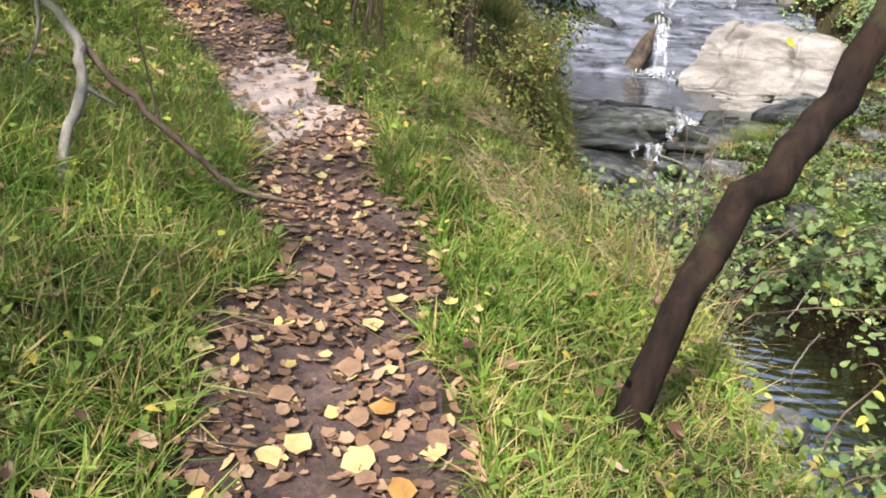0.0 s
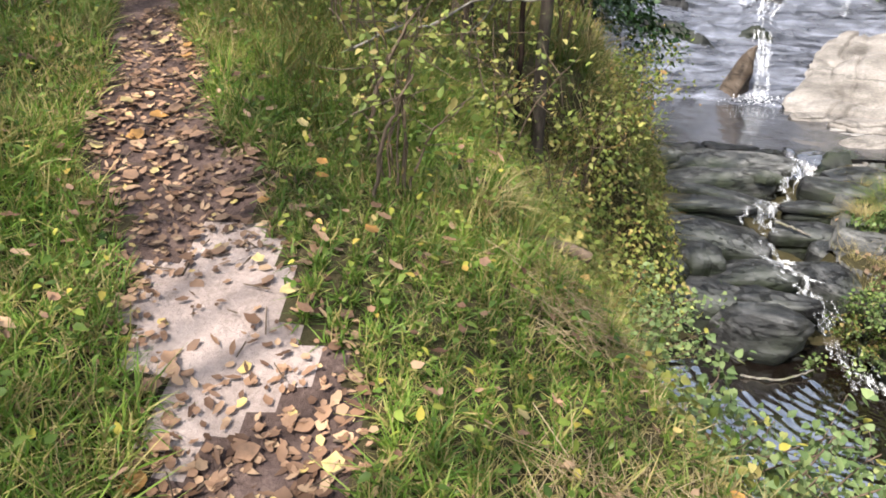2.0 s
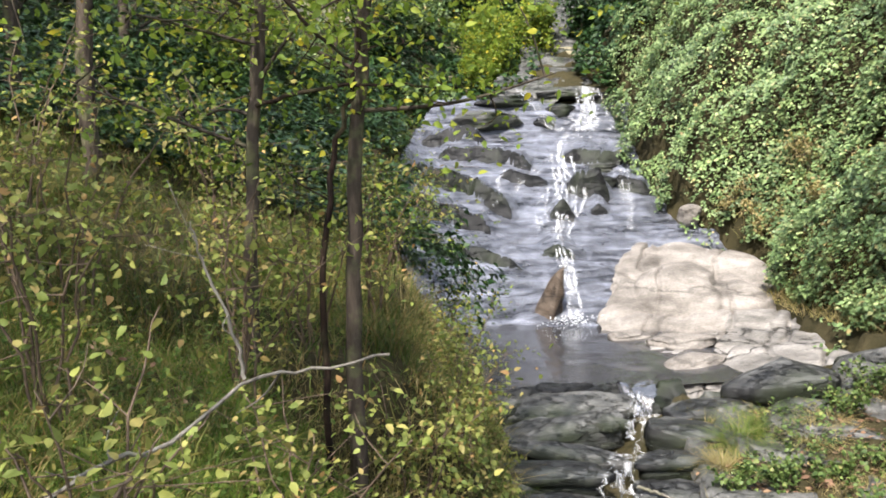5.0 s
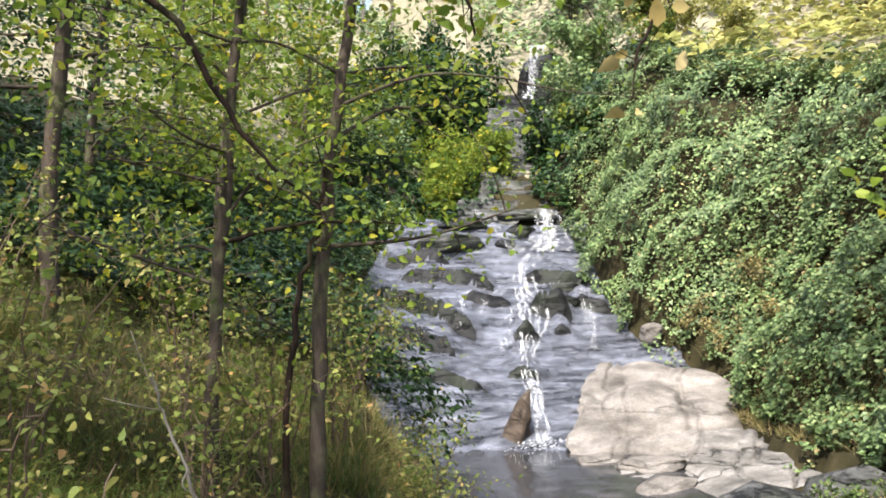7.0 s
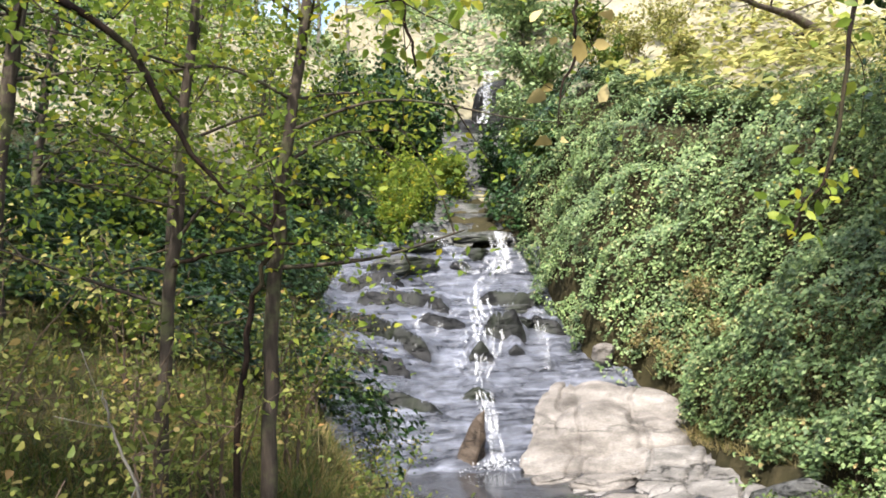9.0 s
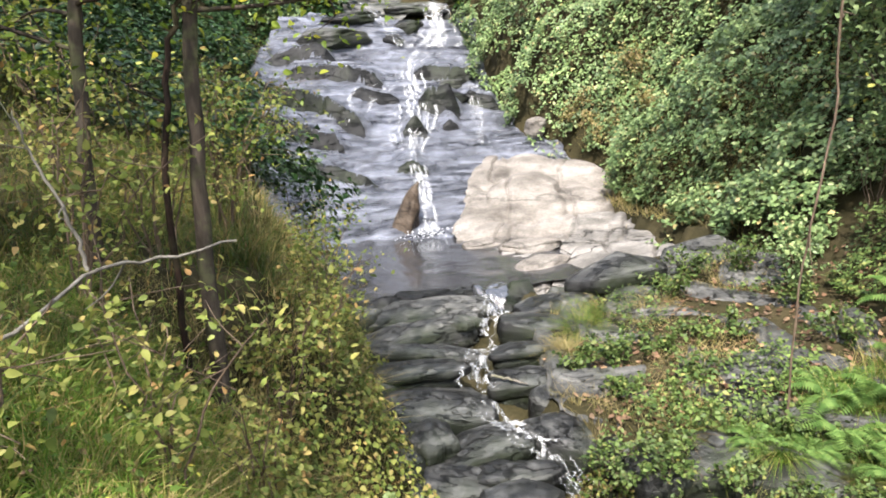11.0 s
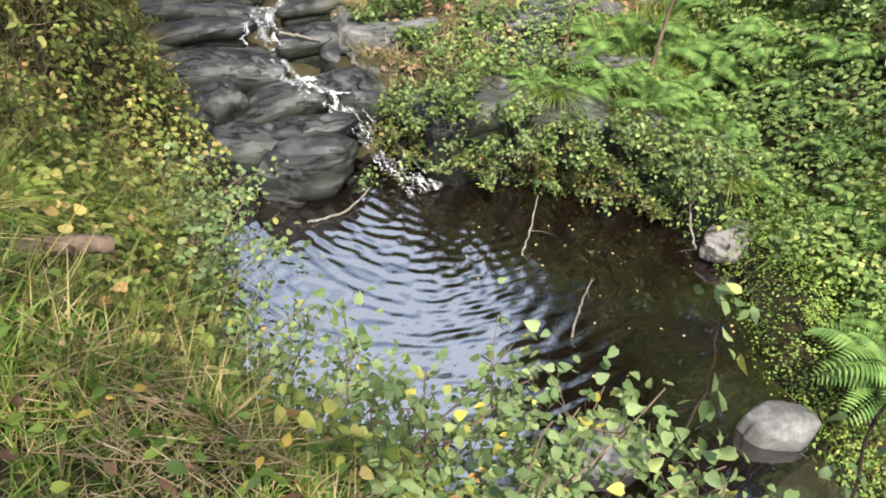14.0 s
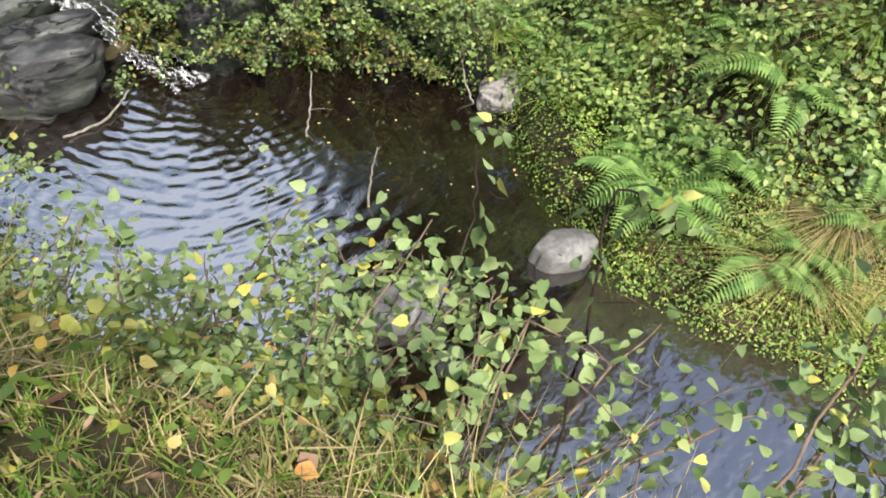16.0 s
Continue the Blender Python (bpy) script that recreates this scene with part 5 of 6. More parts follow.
leaf_carpet("wall_leaves", 24000, (0.2, 3.2, 1.5, 14), lambda x, y: (x > along(y, XL) - 1.3) & (x < along(y, XL) + 0.05), 0.06, EDGE_LEAF, "bramble leaves hanging down the steep bank", "bramble", 0.05, BROAD, 0.6, 0.18)
leaf_carpet("pool_bank_leaves", 11000, (4.4, 7.2, 6.2, 10.2), lambda x, y: (x > along(y, XR) - 0.1) & (wave(x * 1.5, y * 1.5, 62) > -0.3), 0.05, WEED, "ivy and weeds on the pool bank", "ivy", 0.06, LEAF, 0.6, 0.15)
for i in range(46):
    y = rng.uniform(6.8, 10.0)
    x = float(along(y, XR)) + rng.uniform(-0.35, 0.35)
    shrub("trailing_plant", (x, y, float(rock_top(x, y)) - 0.02), rng.uniform(0.15, 0.32), 0.34, 4, 130, 0.05, WEED if i % 3 else BIRCH, "trailing leafy plant hanging over the pool edge", "plant", template=BROAD, lean=(-0.22, -0.3), group="pool edge plants")
for i in range(60):
    y = rng.uniform(6.9, 9.9)
    x = float(along(y, XR)) - rng.uniform(0.05, 0.3)
    shrub("trailing_plant", (x, y, rng.uniform(-2.75, -2.15)), rng.uniform(0.12, 0.26), 0.26, 3, 90, 0.045, (WEED, BANK_GRASS, BIRCH)[i % 3], "trailing leafy plant rooted in the pool wall", "plant", template=BROAD, lean=(-0.12, -0.18), group="pool edge plants")
for x, y, n, s in [(6.15, 8.75, 8, 0.8), (5.7, 9.1, 7, 0.7), (6.6, 8.1, 8, 0.8), (7.15, 9.3, 9, 1.2), (7.7, 9.0, 9, 1.3)]:
    fern((x, y, float(rock_top(x, y)) - 0.02), n, s)
leaf_carpet("dark_ivy", 110000, (-12, 3.5, 10.5, 34), lambda x, y: x < np.where(y > 15, along(y, XL) - 0.9, along(y, XP) + 0.6), 0.15, DARK_IVY, "dark ivy on the hillside, its shade put into the colour", "ivy", 0.15, lumps=1.0)
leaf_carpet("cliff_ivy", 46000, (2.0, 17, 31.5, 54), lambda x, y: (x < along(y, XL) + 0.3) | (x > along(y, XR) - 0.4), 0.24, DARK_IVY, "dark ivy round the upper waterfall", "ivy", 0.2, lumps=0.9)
leaf_carpet("bank_herbs", 9000, (-3, 2, 0.5, 10), left_bank, 0.045, BUSH, "low weeds among the grass", "weeds", 0.06, LEAF, 0.4, 0.06)
leaf_carpet("pool_cress", 34000, (4.4, 6.6, 1.2, 6.6), lambda x, y: (x > along(y, XR) - 0.2 + 0.25 * wave(x * 2, y * 2, 66)) & (x < along(y, XR) + 1.3 + 0.5 * wave(x, y, 7)), 0.032, CRESS, "small bright water plants at the pool edge", "water plants", 0.05, LEAF, 0.4, 0.12)
leaf_carpet("far_scrub", 30000, (14, 60, 18, 75), lambda x, y: (wave(x * 0.16, y * 0.16, 67) > 0.15) & (x > along(y, XT) + 4), 0.5, SCRUB, "yellow-green scrub on the sunny far hillside", "scrub", 0.3, lumps=1.2)
leaf_carpet("far_scrub", 45000, (-30, 34, 46, 92), lambda x, y: wave(x * 0.16, y * 0.16, 68) > -0.15, 0.42, IVY, "green scrub on the far hillside", "scrub", 0.3, lumps=1.4)


for x, y, n, s in [(6.75, 8.9, 9, 1.25), (7.0, 8.5, 8, 1.2), (6.0, 8.75, 7, 0.9), (7.5, 9.1, 8, 1.2), (7.9, 8.2, 8, 1.3), (8.3, 9.3, 8, 1.2), (6.8, 7.9, 7, 0.9), (7.2, 7.2, 7, 1.0), (6.9, 6.4, 8, 1.0), (7.4, 6.2, 8, 1.1), (7.8, 7.0, 8, 1.1), (6.7, 5.6, 7, 0.9), (7.3, 4.9, 8, 1.1), (8.8, 8.4, 8, 1.2), (6.6, 4.4, 7, 0.9), (7.9, 5.6, 8, 1.2)]:
    fern(on_land(x, y, 0.05), n, s)
for i in range(30):
    y = rng.uniform(2.8, 10.2)
    x = float(along(y, XT)) + rng.uniform(-0.4, 2.4)
    fern(on_land(x, y, 0.12), int(rng.integers(6, 10)), rng.uniform(0.8, 1.35))
for x, y, h in [(8.6, 7.4, 1.0), (9.4, 8.8, 1.2), (8.4, 6.0, 1.0), (9.8, 10.4, 1.4), (8.0, 4.4, 0.9), (10.6, 11.8, 1.5), (9.0, 11.6, 1.0), (7.2, 3.0, 0.8), (10.2, 13.6, 1.4), (11.4, 14.8, 1.4), (7.4, 1.6, 0.9)]:
    shrub("far_bank_shrub", on_land(x, y), h, 0.7, 6, 620, 0.09, IVY, "leafy green shrub on the far bank", "shrub", group="far bank shrubs")
for x, y, h, w in [(10.6, 11.0, 4.2, 1.6), (11.9, 12.6, 4.6, 1.7), (10.1, 9.3, 3.8, 1.5), (13.0, 14.8, 4.2, 1.6), (9.8, 7.4, 3.6, 1.5), (14.4, 17.0, 4.0, 1.6)]:
    shrub("hazel_bush", on_land(x, y), h, w, 9, 3000, 0.1, BIRCH, "tall bright green hazel bush on the far bank", "bush", BARK, group="far bank bushes")


def tree(name, line, radii, limbs, label, leaf_mat, leaf_size, leaves, bark, crown_from=0.45, limb_len=1.6, spread_by=0.28, template=LEAF, category="tree", limb_rise=0.5):
    """A trunk along a line, limbs as parts, and a crown of separate leaves."""
    base = np.array(line[0], float)
    t = thing(name, tuple(base), label, category)
    spine = bend_line(line, 24, 0.012, int(abs(base[0] * 100)))
    part("trunk", mesh_of("trunk", *(lambda vf: (vf[0] - base, vf[1]))(tube(spine, radii, 9, 0.06)), bark), t)
    pts = []
    for i in range(limbs):
        s = crown_from + (0.98 - crown_from) * (i + rng.random()) / limbs
        p = spine[int(s * 23)]
        a = rng.uniform(0, 6.28)
        L = limb_len * (1.15 - 0.6 * s) * rng.uniform(0.7, 1.3)
        d = np.array([math.cos(a), math.sin(a), limb_rise * rng.uniform(0.2, 1.2)])
        ln = bend_line([p, p + d * L * 0.5 + rng.normal(0, 0.08 * L, 3), p + d * L * np.array([1, 1, 0.7]) + rng.normal(0, 0.1 * L, 3)], 12)
        r = np.interp(s, np.linspace(0, 1, len(radii)), radii)
        pieces = [tube(ln, [r * 0.4, r * 0.08 + 0.002], 5)]
        pts.append(ln[4:])
        for _ in range(3):
            k = rng.integers(4, 11)
            q = ln[k] + rng.normal(0, 0.3 * L, 3)
            tw = bend_line([ln[k], (ln[k] + q) / 2 + rng.normal(0, 0.05, 3), q], 7)
            pieces.append(tube(tw, [r * 0.13 + 0.002, 0.002], 4))
            pts.append(tw[2:])
        v, f = joined(pieces)
        part("limb", mesh_of("limb", v - base, f, bark), t)
    if leaves:
        v, f = crown_on(np.concatenate(pts), leaves, spread_by, leaf_size, template)
        part("crown", mesh_of("crown", v - base, f, leaf_mat), t)
    return t


tree("slim_tree", [on_land(0.42, 9.5, -0.1), (0.42, 9.5, 1.2), (0.5, 9.5, 2.9), (0.72, 9.5, 4.5), (0.95, 9.6, 7.5)], [0.075, 0.06, 0.05, 0.04, 0.015], 14, "slim grey-barked tree with yellow-green leaves", TREE_LEAF, 0.072, 2800, BARK, 0.42, 1.3)
tree("slim_tree", [on_land(-0.36, 9.6, -0.1), (-0.33, 9.5, 1.5), (-0.24, 9.5, 2.8), (-0.1, 9.5, 4.4), (0.1, 9.6, 7.0)], [0.06, 0.05, 0.042, 0.034, 0.012], 14, "slim grey-barked tree with yellow-green leaves", TREE_LEAF, 0.072, 2800, BARK, 0.4, 1.4)
tree("slim_tree", [on_land(0.2, 9.3, -0.05), (0.2, 9.3, 1.6), (0.42, 9.35, 2.6), (0.5, 9.45, 3.2)], [0.03, 0.024, 0.018, 0.01], 5, "thin dark sapling leaning on a slim tree", TREE_LEAF, 0.07, 250, DARK_BARK, 0.4, 0.8)
tree("leaning_tree", [(0.6, 1.8, -0.85), (0.66, 1.85, -0.21), (0.73, 1.9, 0.07), (0.83, 2.0, 0.28), (1.0, 2.1, 0.48), (1.17, 2.2, 0.64), (1.29, 2.3, 0.79), (1.44, 2.4, 1.04), (1.62, 2.5, 1.4), (1.9, 2.7, 2.1), (2.2, 2.9, 3.0)], [0.075, 0.058, 0.053, 0.056, 0.058, 0.06, 0.06, 0.057, 0.048, 0.028], 6, "dark crooked mossy tree trunk leaning over the stream", TREE_LEAF, 0.08, 260, DARK_BARK, 0.8, 1.0)
for x, y, h, r, n in [(-2.6, 14, 8.5, 0.12, 2000), (-7.5, 14, 9, 0.15, 2000), (-4.8, 18, 9, 0.14, 2000), (-1.0, 21, 8, 0.12, 2000)]:
    b = on_land(x, y, -0.2)
    tree("hillside_tree", [b, (x + 0.1, y, b[2] + h * 0.35), (x + 0.5, y + 0.1, b[2] + h * 0.7), (x + 0.9, y, b[2] + h)], [r, r * 0.8, r * 0.5, 0.02], 18, "slender added shade tree out of view with a thin yellow-green crown", TREE_LEAF, 0.15, n, BARK, 0.35, 3.0, 0.45)
# out of view, added to cast shade round the sun spot on the path
for x, y, h, n in [(-3.9, 0.6, 6.4, 1300)]:
    b = on_land(x, y, -0.2)
    tree("hillside_tree", [b, (x, y, b[2] + h * 0.35), (x + 0.2, y - 0.2, b[2] + h * 0.7), (x + 0.5, y - 0.3, b[2] + h)], [0.14, 0.11, 0.07, 0.02], 22, "added shade tree out of view with a dense yellow-green crown", TREE_LEAF, 0.17, n, BARK, 0.45, 3.0, 0.4)
# out of view, added only to shade the left bank
for x, y, h in [(-5.2, 4.6, 8.5)]:
    b = on_land(x, y, -0.2)
    tree("hillside_tree", [b, (x, y, b[2] + h * 0.35), (x + 0.4, y - 0.1, b[2] + h * 0.7), (x + 0.8, y - 0.2, b[2] + h)], [0.16, 0.12, 0.08, 0.02], 20, "added shade tree out of view with a thin yellow-green crown", TREE_LEAF, 0.19, 3600, BARK, 0.5, 3.2, 0.45)
# out of view, added so the right side of the pool mirrors dark leaves
for x, y, h in [(12.6, 10.2, 9.5), (14.6, 11.8, 10.5), (12.4, 7.6, 9.0)]:
    b = on_land(x, y, -0.3)
    tree("stream_tree", [b, (x, y + 0.1, b[2] + h * 0.35), (x - 0.3, y + 0.1, b[2] + h * 0.7), (x - 0.5, y + 0.3, b[2] + h)], [0.2, 0.16, 0.1, 0.02], 28, "tall dense dark tree out of view, added to darken reflections in the pool", DARK_IVY, 0.24, 8500, BARK, 0.12, 3.4, 0.5)
b = on_land(11.6, 8.2, -0.2)
tree("stream_tree", [b, (11.4, 8.4, b[2] + 3), (10.6, 9.0, b[2] + 5.4), (9.6, 9.8, b[2] + 7.6), (9.0, 10.4, b[2] + 9)], [0.2, 0.17, 0.12, 0.07, 0.02], 24, "tall leafy tree leaning over the stream", BUSH, 0.17, 13000, BARK, 0.55, 4.2, 0.45)
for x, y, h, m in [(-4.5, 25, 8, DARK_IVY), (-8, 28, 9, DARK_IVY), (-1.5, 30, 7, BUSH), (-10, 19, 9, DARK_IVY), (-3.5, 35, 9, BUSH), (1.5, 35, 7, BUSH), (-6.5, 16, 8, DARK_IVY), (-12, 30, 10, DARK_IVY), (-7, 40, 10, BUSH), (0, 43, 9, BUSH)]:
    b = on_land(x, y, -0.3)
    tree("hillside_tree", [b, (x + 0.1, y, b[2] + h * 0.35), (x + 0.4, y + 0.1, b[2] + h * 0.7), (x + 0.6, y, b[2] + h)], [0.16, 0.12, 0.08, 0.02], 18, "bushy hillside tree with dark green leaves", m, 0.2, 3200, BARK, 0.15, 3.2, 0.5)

# ---- upper valley ----
sheet("gully_rock", 7.5, 19, 30.9, 43.2, 0.12, lambda x, y: terrace(along(y, ZB) + 0.15 * fractal(x, y, 36), 0.5, 0.4) + 0.15, STEP_ROCK, "grey rock of the gully below the far waterfall", "rock face",
      lambda x, y: (x > along(y, XL) - 0.4) & (x < along(y, XR) + 0.4))
for x, y, h, w, n, m, lab in [(7.4, 35.5, 3.6, 2.0, 2600, TREE_LEAF, "light green bush above the waterfall"), (9.0, 39.5, 4.2, 2.0, 2600, TREE_LEAF, "light green bush above the waterfall"), (5.2, 32.5, 2.0, 1.6, 1600, IVY, "green bush above the rock ledge"), (12.6, 36.5, 3.4, 1.2, 2600, DARK_IVY, "dark dense evergreen bush in the stream gully"),
                              (13.6, 33.2, 2.2, 1.4, 1800, BUSH, "yellow-green bush beside the stream gully"), (15.2, 38, 3.6, 2.0, 2600, IVY, "green bush on the gully side"), (18.2, 42.5, 4.5, 2.2, 2600, IVY, "green bush beside the far waterfall"), (19.6, 48, 6.0, 2.6, 2600, IVY, "leafy tree above the far waterfall"), (3.5, 36, 3.2, 2.0, 1800, DARK_IVY, "dark ivy bush on the hillside"), (0.5, 31, 3.2, 2.2, 2000, IVY, "green bush on the hillside"),
                              (-2.5, 27, 3.4, 2.2, 2000, BUSH, "green bush on the hillside"), (2.2, 40, 4.0, 2.4, 1800, BUSH, "green bush on the hillside"), (6.0, 46, 5.0, 2.6, 1800, DARK_IVY, "dark ivy bush on the hillside"), (11, 47.5, 8.5, 2.8, 2600, DARK_IVY, "dark ivy hanging beside the far waterfall"), (12.2, 43.6, 4.2, 1.6, 2600, DARK_IVY, "dark ivy hanging beside the far waterfall"), (10.2, 44.4, 7.6, 2.4, 2600, DARK_IVY, "dark ivy hanging beside the far waterfall"), (8.0, 43.5, 7.4, 2.6, 2400, DARK_IVY, "dark ivy hanging beside the far waterfall"), (13.4, 47.4, 7.0, 1.8, 2400, DARK_IVY, "dark ivy hanging beside the far waterfall"), (10.4, 36.2, 2.4, 1.4, 2200, TREE_LEAF, "light green bush above the waterfall"), (5.6, 38.6, 4.4, 2.2, 2400, IVY, "green bush on the hillside"), (22, 44, 3.4, 2.4, 1800, BUSH, "green bush on the ridge"), (21, 33, 2.6, 2.0, 1800, SCRUB, "sunlit yellow-green broom bush"), (20, 36, 3.0, 2.0, 1600, SCRUB, "sunlit yellow-green broom bush"), (24, 38, 3.4, 2.4, 1600, SCRUB, "sunlit yellow-green broom bush"), (29, 40, 3.0, 2.4, 1400, SCRUB, "sunlit yellow-green broom bush"), (17.4, 33, 2.4, 1.6, 1600, BUSH, "green bush on the ridge")]:
    shrub("valley_bush", on_land(x, y, -0.2), h, w, 9, n if y < 42 else int(n * 1.6), 0.3 if y > 42 else 0.2 if y > 31 else 0.15, m, lab, "bush", BARK, group="valley bushes")
for i, (x, y, h) in enumerate([(10, 62, 9), (13.5, 64, 10), (16, 60, 8), (19, 66, 10), (6, 60, 9), (23, 62, 8), (3, 66, 9), (27, 68, 9), (14.8, 70, 9), (21, 72, 10), (9, 72, 9), (32, 60, 8)]):
    b = on_land(x, y, -0.3)
    tree("bare_tree", [b, (x + 0.2, y, b[2] + h * 0.5), (x + 0.5 * math.sin(i), y, b[2] + h)], [0.2, 0.14, 0.03], 9, "thin bare pale tree on the far hillside", SCRUB, 0.3, 160, DEAD, 0.35, 2.4, 0.6)
b = on_land(27.2, 30, -0.2)
tree("gnarled_tree", [b, (27.2, 30, 11.4), (26.4, 30, 13.1), (24.9, 30, 14.1), (22.8, 30, 14.5), (20.3, 30, 15.2)], [0.4, 0.34, 0.26, 0.2, 0.12, 0.05], 14, "bare gnarled grey tree on the ridge", SCRUB, 0.15, 0, BARK, 0.3, 3.4)

# ---- fallen wood ----
def stick(name, points, radii, material, label, sides=7, twigs=0, seed=1):
    base = np.array(points[0], float)
    t = thing(name, tuple(base), label, "branch")
    line = bend_line(points, 20, 0.006, seed)
    v, f = tube(line, radii, sides, 0.12, seed)
    part("limb", mesh_of("limb", v - base, f, material), t)
    r = np.random.default_rng(seed)
    for _ in range(twigs):
        p = line[r.integers(5, 19)]
        q = p + r.normal(0, 0.16, 3)
        v, f = tube(bend_line([p, (p + q) / 2 + r.normal(0, 0.02, 3), q], 6), [radii[-1] * 0.8, 0.0015], 5)
        part("twig", mesh_of("twig", v - base, f, material), t)
    return t


stick("dead_branch", [(-1.47, 2.5, 0.15), (-1.5, 2.6, 0.35), (-1.48, 2.75, 0.52), (-1.54, 2.9, 0.69), (-1.66, 2.92, 0.85), (-1.85, 2.9, 1.15)], [0.022, 0.022, 0.022, 0.018], DEAD, "grey dead branch leaning beside the path", twigs=2, seed=2)
stick("dead_branch", [(-1.55, 2.93, 0.69), (-1.3, 2.9, 0.44), (-1.02, 2.86, 0.2), (-0.85, 2.86, 0.1), (-0.62, 2.91, 0.05)], [0.016, 0.015, 0.013, 0.009], TWIG, "brown dead branch lying across the path edge", twigs=3, seed=3)
stick("dead_branch", [(0.43, 7.24, 1.25), (0.09, 7.2, 1.21), (-0.19, 7.1, 1.21), (-0.5, 6.8, 1.06), (-0.67, 6.7, 1.06), (-1.0, 6.6, 0.9)], [0.006, 0.008, 0.01, 0.009], DEAD, "pale dead branch caught in the brambles", twigs=4, seed=4)
stick("dead_branch", [(-0.21, 7.1, 1.22), (-0.25, 7.1, 1.44), (-0.34, 7.1, 1.69), (-0.4, 7.1, 1.9)], [0.01, 0.007, 0.004], DEAD, "thin pale upright twig in the brambles", twigs=3, seed=5)
stick("dead_branch", [(0.15, 6.2, -0.12), (0.35, 6.15, -0.1), (0.6, 6.1, -0.16)], [0.04, 0.045, 0.035], TWIG, "short rotten log in the grass", seed=6)
stick("dead_plant", [(-0.75, 6.1, 0.35), (-0.7, 6.1, 0.75), (-0.58, 6.1, 1.05), (-0.45, 6.1, 1.25)], [0.016, 0.014, 0.01, 0.006], TWIG, "brown dead stem standing in the grass", twigs=5, seed=7)
stick("dead_plant", [(-0.6, 5.4, 0.35), (-0.55, 5.4, 0.7), (-0.42, 5.45, 1.0)], [0.012, 0.01, 0.005], TWIG, "thin brown stem standing in the grass", twigs=4, seed=8)
stick("water_twig", [(4.35, 7.6, -2.95), (4.6, 7.75, -2.7), (4.85, 7.95, -2.45)], [0.012, 0.01, 0.005], DEAD, "pale twig standing in the pool", twigs=1, seed=9)
stick("water_twig", [(4.0, 6.5, -2.95), (4.15, 6.6, -2.65), (4.3, 6.65, -2.4)], [0.012, 0.01, 0.005], DEAD, "pale twig standing in the pool", twigs=2, seed=10)
stick("water_twig", [(6.0, 6.7, -2.9), (6.1, 6.95, -2.65), (6.25, 7.1, -2.45)], [0.014, 0.012, 0.008], DEAD, "pale twig at the pool edge", twigs=1, seed=11)
stick("water_twig", [(2.9, 9.25, -2.83), (3.3, 9.2, -2.82), (3.75, 9.4, -2.78)], [0.014, 0.014, 0.008], DEAD, "bleached stick lying before the boulder", seed=12)
stick("water_twig", [(4.0, 11.95, -1.95), (4.2, 11.75, -1.97), (4.35, 11.6, -2.0)], [0.02, 0.02, 0.012], DEAD, "short stick caught between stream rocks", seed=13)
stick("hanging_vine", [(6.27, 9.2, -1.85), (6.29, 9.2, -0.36), (6.38, 9.2, 0.48), (6.55, 9.2, 1.56), (6.48, 9.2, 2.59), (6.5, 9.0, 6.0)], [0.012, 0.012, 0.014, 0.012], TWIG, "thin brown vine hanging over the stream", twigs=4, seed=14)
stick("sapling", [(7.1, 8.6, -2.2), (7.25, 8.65, -1.4), (7.3, 8.6, -0.6), (7.6, 8.7, 0.6)], [0.025, 0.022, 0.018, 0.008], TWIG, "thin brown sapling on the far bank", twigs=5, seed=15)

for i, (x, y, h) in enumerate([(0.98, 2.75, 0.95), (1.12, 2.85, 1.05), (1.05, 2.6, 0.8), (1.22, 2.95, 0.9), (0.9, 2.95, 0.7), (1.3, 2.7, 0.75)]):
    g = float(land(x, y))
    stick("dry_stalk", [(x, y, g - 0.03), (x + 0.02, y, g + 0.5 * h), (x + 0.07 * math.sin(i * 2.3), y + 0.03, g + h)], [0.005, 0.004, 0.002], TWIG, "thin dry flower stalk standing on the bank", 5, 4, 40 + i)

# ---- overhanging branch with yellowing leaves ----
def leafy_branch(points, radii, leaves, size, material, label, seed):
    t = stick("overhanging_branch", points, radii, DARK_BARK, label, twigs=4, seed=seed)
    line = bend_line(points, 20)
    base = np.array(points[0])
    r = np.random.default_rng(seed)
    p = line[r.integers(3, 20, leaves)] + r.normal(0, 0.07, (leaves, 3))
    v, f = strew(LEAF, p, facing(r.normal(0, 1, (leaves, 3)) + np.array([0, -0.6, 0.6]), r.uniform(0, 6.28, leaves)), size * r.uniform(0.6, 1.2, leaves))
    part("foliage", mesh_of("foliage", v - base, f, material), t)
    return t


leafy_branch([(1.24, 5.9, 4.2), (1.2, 5.9, 3.35), (1.18, 5.9, 3.16), (1.17, 5.9, 3.03), (1.12, 5.9, 2.91), (1.1, 5.9, 2.79)], [0.007, 0.006, 0.005, 0.002], 14, 0.085, YELLOW_LEAF, "dark hanging twig with yellow autumn leaves", 21)
leafy_branch([(1.7, 6.3, 4.4), (1.3, 6.2, 3.6), (0.95, 6.3, 3.4), (0.62, 6.4, 3.35)], [0.016, 0.012, 0.008, 0.004], 130, 0.06, TREE_LEAF, "leafy branch hanging over the view", 22)
leafy_branch([(0.7, 6.6, 4.4), (0.72, 6.5, 3.8), (0.75, 6.5, 3.4), (0.8, 6.5, 3.15)], [0.012, 0.01, 0.008, 0.004], 110, 0.06, TREE_LEAF, "leafy branch hanging over the view", 25)
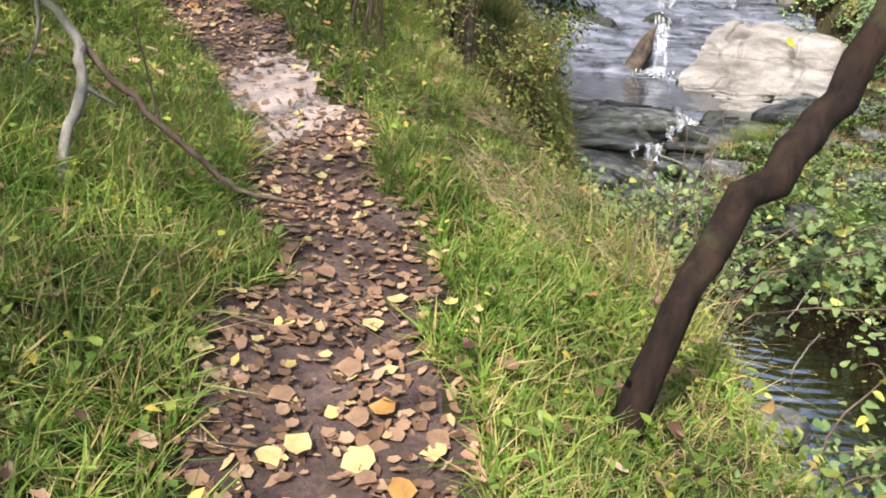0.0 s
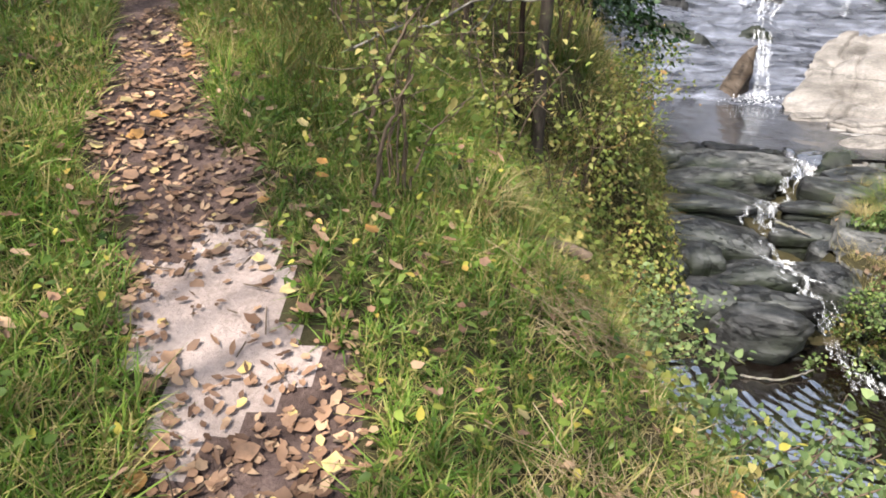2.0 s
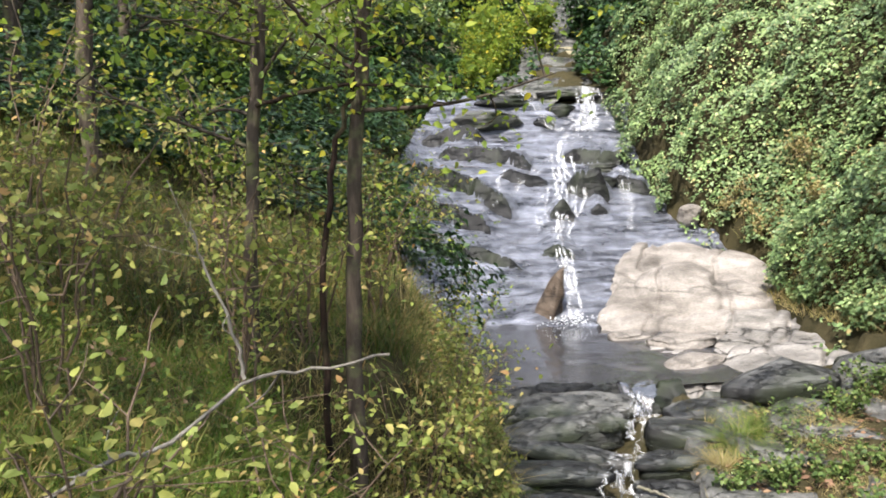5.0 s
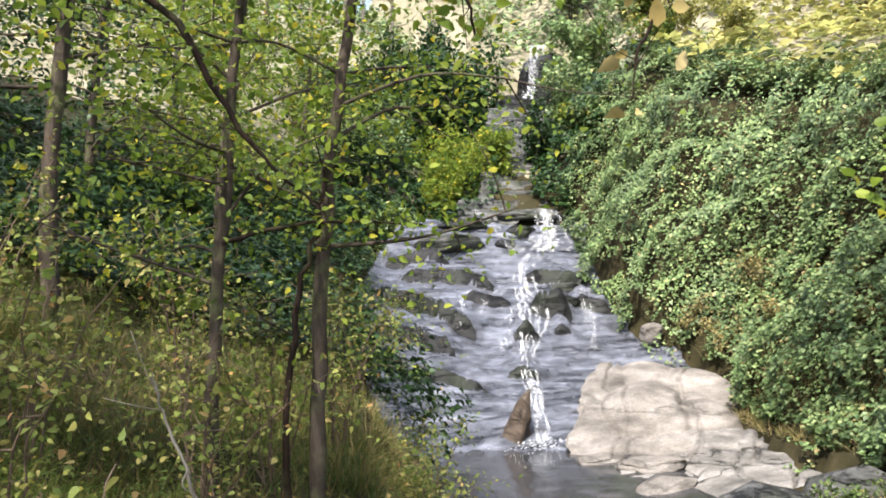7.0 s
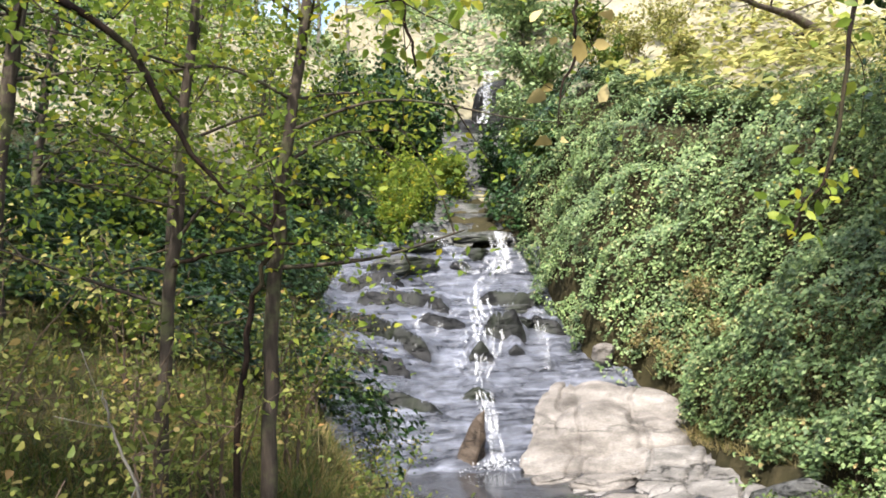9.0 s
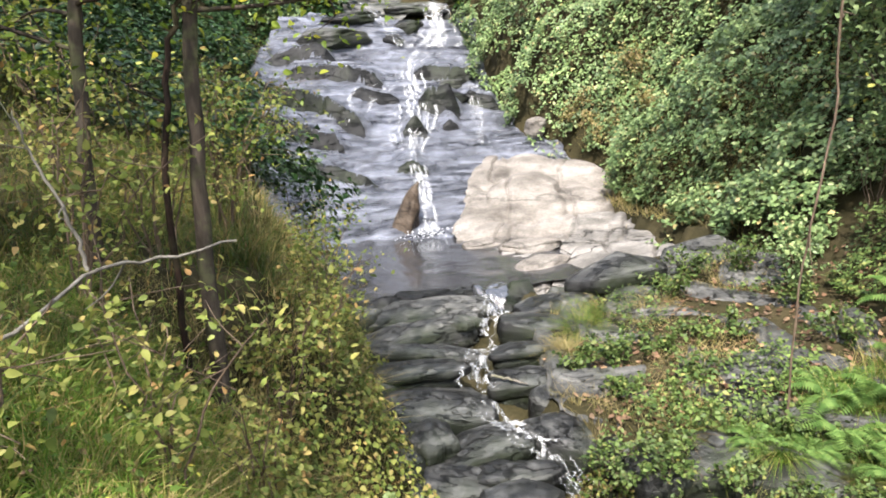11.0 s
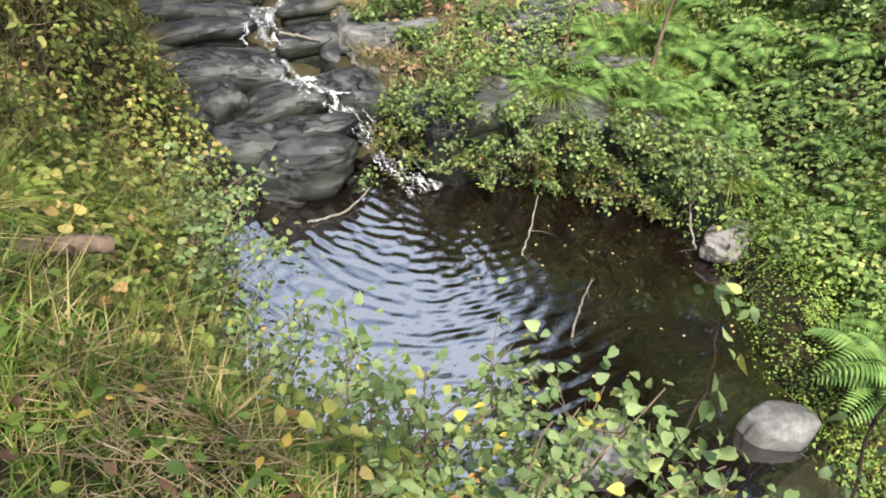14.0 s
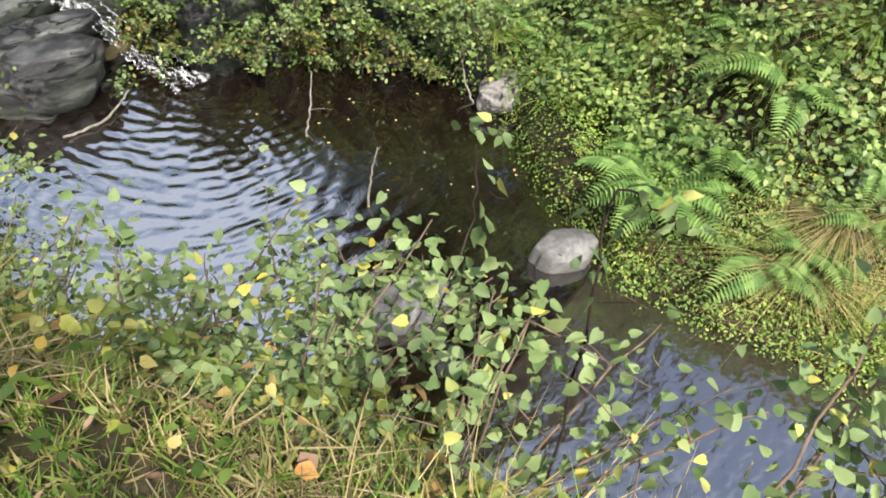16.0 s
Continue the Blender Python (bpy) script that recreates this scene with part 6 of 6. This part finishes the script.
leafy_branch([(3.0, 6.4, 4.2), (2.75, 6.3, 3.4), (2.5, 6.2, 2.77), (2.35, 6.2, 2.61), (2.26, 6.2, 2.46)], [0.012, 0.01, 0.007, 0.004], 70, 0.07, TREE_LEAF, "leafy branch hanging over the view", 23)
leafy_branch([(-1.6, 8.0, 4.6), (-0.9, 8.0, 3.95), (-0.43, 8.0, 3.66), (-0.12, 8.0, 3.12), (0.1, 8.0, 2.85), (0.34, 8.0, 2.66)], [0.03, 0.022, 0.014, 0.006], 160, 0.06, TREE_LEAF, "dark slanting branch with green leaves", 24)
leafy_branch([(-0.25, 9.4, 2.5), (0.24, 9.3, 2.63), (0.76, 9.3, 2.65), (1.19, 9.3, 2.63)], [0.018, 0.014, 0.01, 0.005], 120, 0.06, TREE_LEAF, "level branch with green leaves", 26)
leafy_branch([(1.3, 4.2, -0.7), (1.75, 4.3, -0.55), (2.1, 4.4, -0.37), (2.25, 4.5, -0.25), (2.41, 4.6, -0.15)], [0.005, 0.005, 0.004, 0.002], 30, 0.085, BIRCH, "leafy hazel shoot over the water", 27)
leafy_branch([(1.3, 3.6, -0.6), (1.7, 3.75, -0.2), (2.1, 3.9, 0.05), (2.22, 3.8, -0.01), (2.49, 3.7, -0.28)], [0.005, 0.005, 0.004, 0.002], 30, 0.09, BIRCH, "leafy hazel shoot over the water", 28)

# ---- fallen leaves ----
def litter(name, n, box, mask, size, material, label, template=LOBED, lift=0.012):
    x, y = scatter_xy(n, box, mask)
    p = np.stack([x, y, land(x, y) + lift + 0.01 * rng.random(len(x))], -1)
    nrm = slope(x, y) + rng.normal(0, 0.2, (len(x), 3))
    v, f = strew(template, p, facing(nrm, rng.uniform(0, 6.28, len(x))), np.stack([size * np.minimum(rng.lognormal(-0.25, 0.5, len(x)), 1.7), size * np.minimum(rng.lognormal(-0.15, 0.5, len(x)), 1.7), size * rng.uniform(0.5, 2.5, len(x))], -1))
    return tagged(new(name, mesh_of(name, v, f, material)), label, "fallen leaves", kind="stuff")


near_path = lambda x, y: np.abs(x - along(y, XP)) < 0.5 + 0.1 * rng.normal(size=len(x))
# fewer leaves over the painted sun patch
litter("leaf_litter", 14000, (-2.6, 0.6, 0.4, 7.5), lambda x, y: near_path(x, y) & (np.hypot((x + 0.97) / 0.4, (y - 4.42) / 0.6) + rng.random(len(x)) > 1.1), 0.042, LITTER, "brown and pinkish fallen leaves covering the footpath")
litter("leaf_litter", 1500, (-2.6, 0.6, -4, 0.5), near_path, 0.07, LITTER, "brown fallen leaves on the footpath")
litter("leaf_litter", 1000, (-3, 1.6, 0.5, 9), left_bank, 0.05, LITTER, "brown fallen leaves lying in the grass", lift=0.08)
litter("leaf_litter", 1600, (4.6, 10, 8.8, 13.4), lambda x, y: x > along(y, XR) + 0.2, 0.07, LITTER, "brown fallen leaves over the rocky shelf", lift=0.03)
litter("straw_mat", 5000, (0.2, 1.4, 3.2, 6.5), lambda x, y: left_bank(x, y) & (wave(x * 1.6, y * 1.6, 57) > -0.1), 0.17, STRAW, "flattened dry straw on the bank", (np.array([(-0.008, 0, 0), (0.008, 0, 0), (0.005, 1, 0.06), (-0.005, 1, 0.06), (0, 0, 0.012), (0, 1, 0.07)]), np.array([(0, 1, 2, 3), (1, 4, 5, 2), (4, 0, 3, 5)])), 0.07)
litter("path_twigs", 500, (-2.6, 0.8, 0.4, 7), near_path, 0.12, TWIG, "small broken twigs on the footpath", (np.array([(-0.03, 0, 0), (0.03, 0, 0), (0.02, 1, 0.02), (-0.02, 1, 0.02), (0, 0, 0.05), (0, 1, 0.05)]), np.array([(0, 1, 2, 3), (1, 4, 5, 2), (4, 0, 3, 5)])), 0.015)


def leaf_mesh(material, seed):
    r = np.random.default_rng(seed)
    v = LOBED[0].copy()
    v[:, 2] = 0.35 * v[:, 0] ** 2 * r.uniform(0.3, 1.6) + 0.22 * (v[:, 1] - 0.5) ** 2 * r.uniform(-0.5, 1.6) + r.normal(0, 0.012, len(v))
    v[:, :2] += r.normal(0, 0.025, (len(v), 2))
    return mesh_of("fallen_leaf", v, LOBED[1], material)


LEAVES = [leaf_mesh(m, i) for i, m in enumerate([YELLOW_LEAF] * 4 + [ORANGE_LEAF] * 4 + [LITTER] * 4)]
KINDS = ["pale yellow fallen leaf lying on the ground"] * 4 + ["orange-brown fallen leaf lying on the ground"] * 4 + ["dry brown fallen leaf lying on the ground"] * 4


def fallen_leaf(x, y, size, kind, lift=0.02):
    ob = new("fallen_leaf", LEAVES[kind])
    n = slope(np.array(x), np.array(y))
    q = Vector(n).to_track_quat("Z", "Y").to_matrix().to_4x4()
    ob.matrix_world = Matrix.Translation(on_land(x, y, lift)) @ q @ pose(0, 0, 0, rng.uniform(-12, 12), rng.uniform(-12, 12), rng.uniform(0, 360)) @ Matrix.Scale(size, 4)
    tagged(ob, KINDS[kind], "leaf", "fallen leaves")


for x, y, s, k in [(-0.5, 1.42, 0.085, 0), (-0.19, 1.45, 0.11, 1), (0.14, 1.98, 0.085, 4), (-0.62, 1.9, 0.05, 2), (-0.75, 1.62, 0.05, 8), (-0.35, 3.05, 0.07, 3), (-0.02, 3.0, 0.08, 5), (0.5, 2.4, 0.1, 1), (-0.6, 3.6, 0.07, 2), (-0.45, 3.75, 0.08, 3)]:
    fallen_leaf(x, y, s, k)
for i in range(80):
    y = rng.uniform(0.9, 7.0)
    x = float(along(y, XP)) + rng.normal(0, 0.38)
    fallen_leaf(x, y, rng.uniform(0.05, 0.1), int(rng.choice([0, 1, 2, 3, 4, 5, 8, 9, 10, 11])), 0.03)
for i in range(30):
    y = rng.uniform(2.5, 7.5)
    x = rng.uniform(float(along(y, XP)) + 0.4, min(1.3, float(along(y, XL)) - 0.5))
    fallen_leaf(x, y, rng.uniform(0.045, 0.08), int(rng.choice([0, 4, 5, 6, 7, 9, 10])), 0.11)
# small leaves afloat on the pool
for i in range(34):
    x, y = rng.uniform(3.6, 6.0), rng.uniform(5.6, 8.6)
    ob = new("floating_leaf", LEAVES[int(rng.choice([0, 1, 2, 3]))])
    ob.matrix_world = pose(x, y, -2.842, 0, 0, rng.uniform(0, 360)) @ Matrix.Scale(rng.uniform(0.012, 0.035), 4)
    tagged(ob, "small pale leaf afloat on the dark pool", "leaf", "floating leaves")
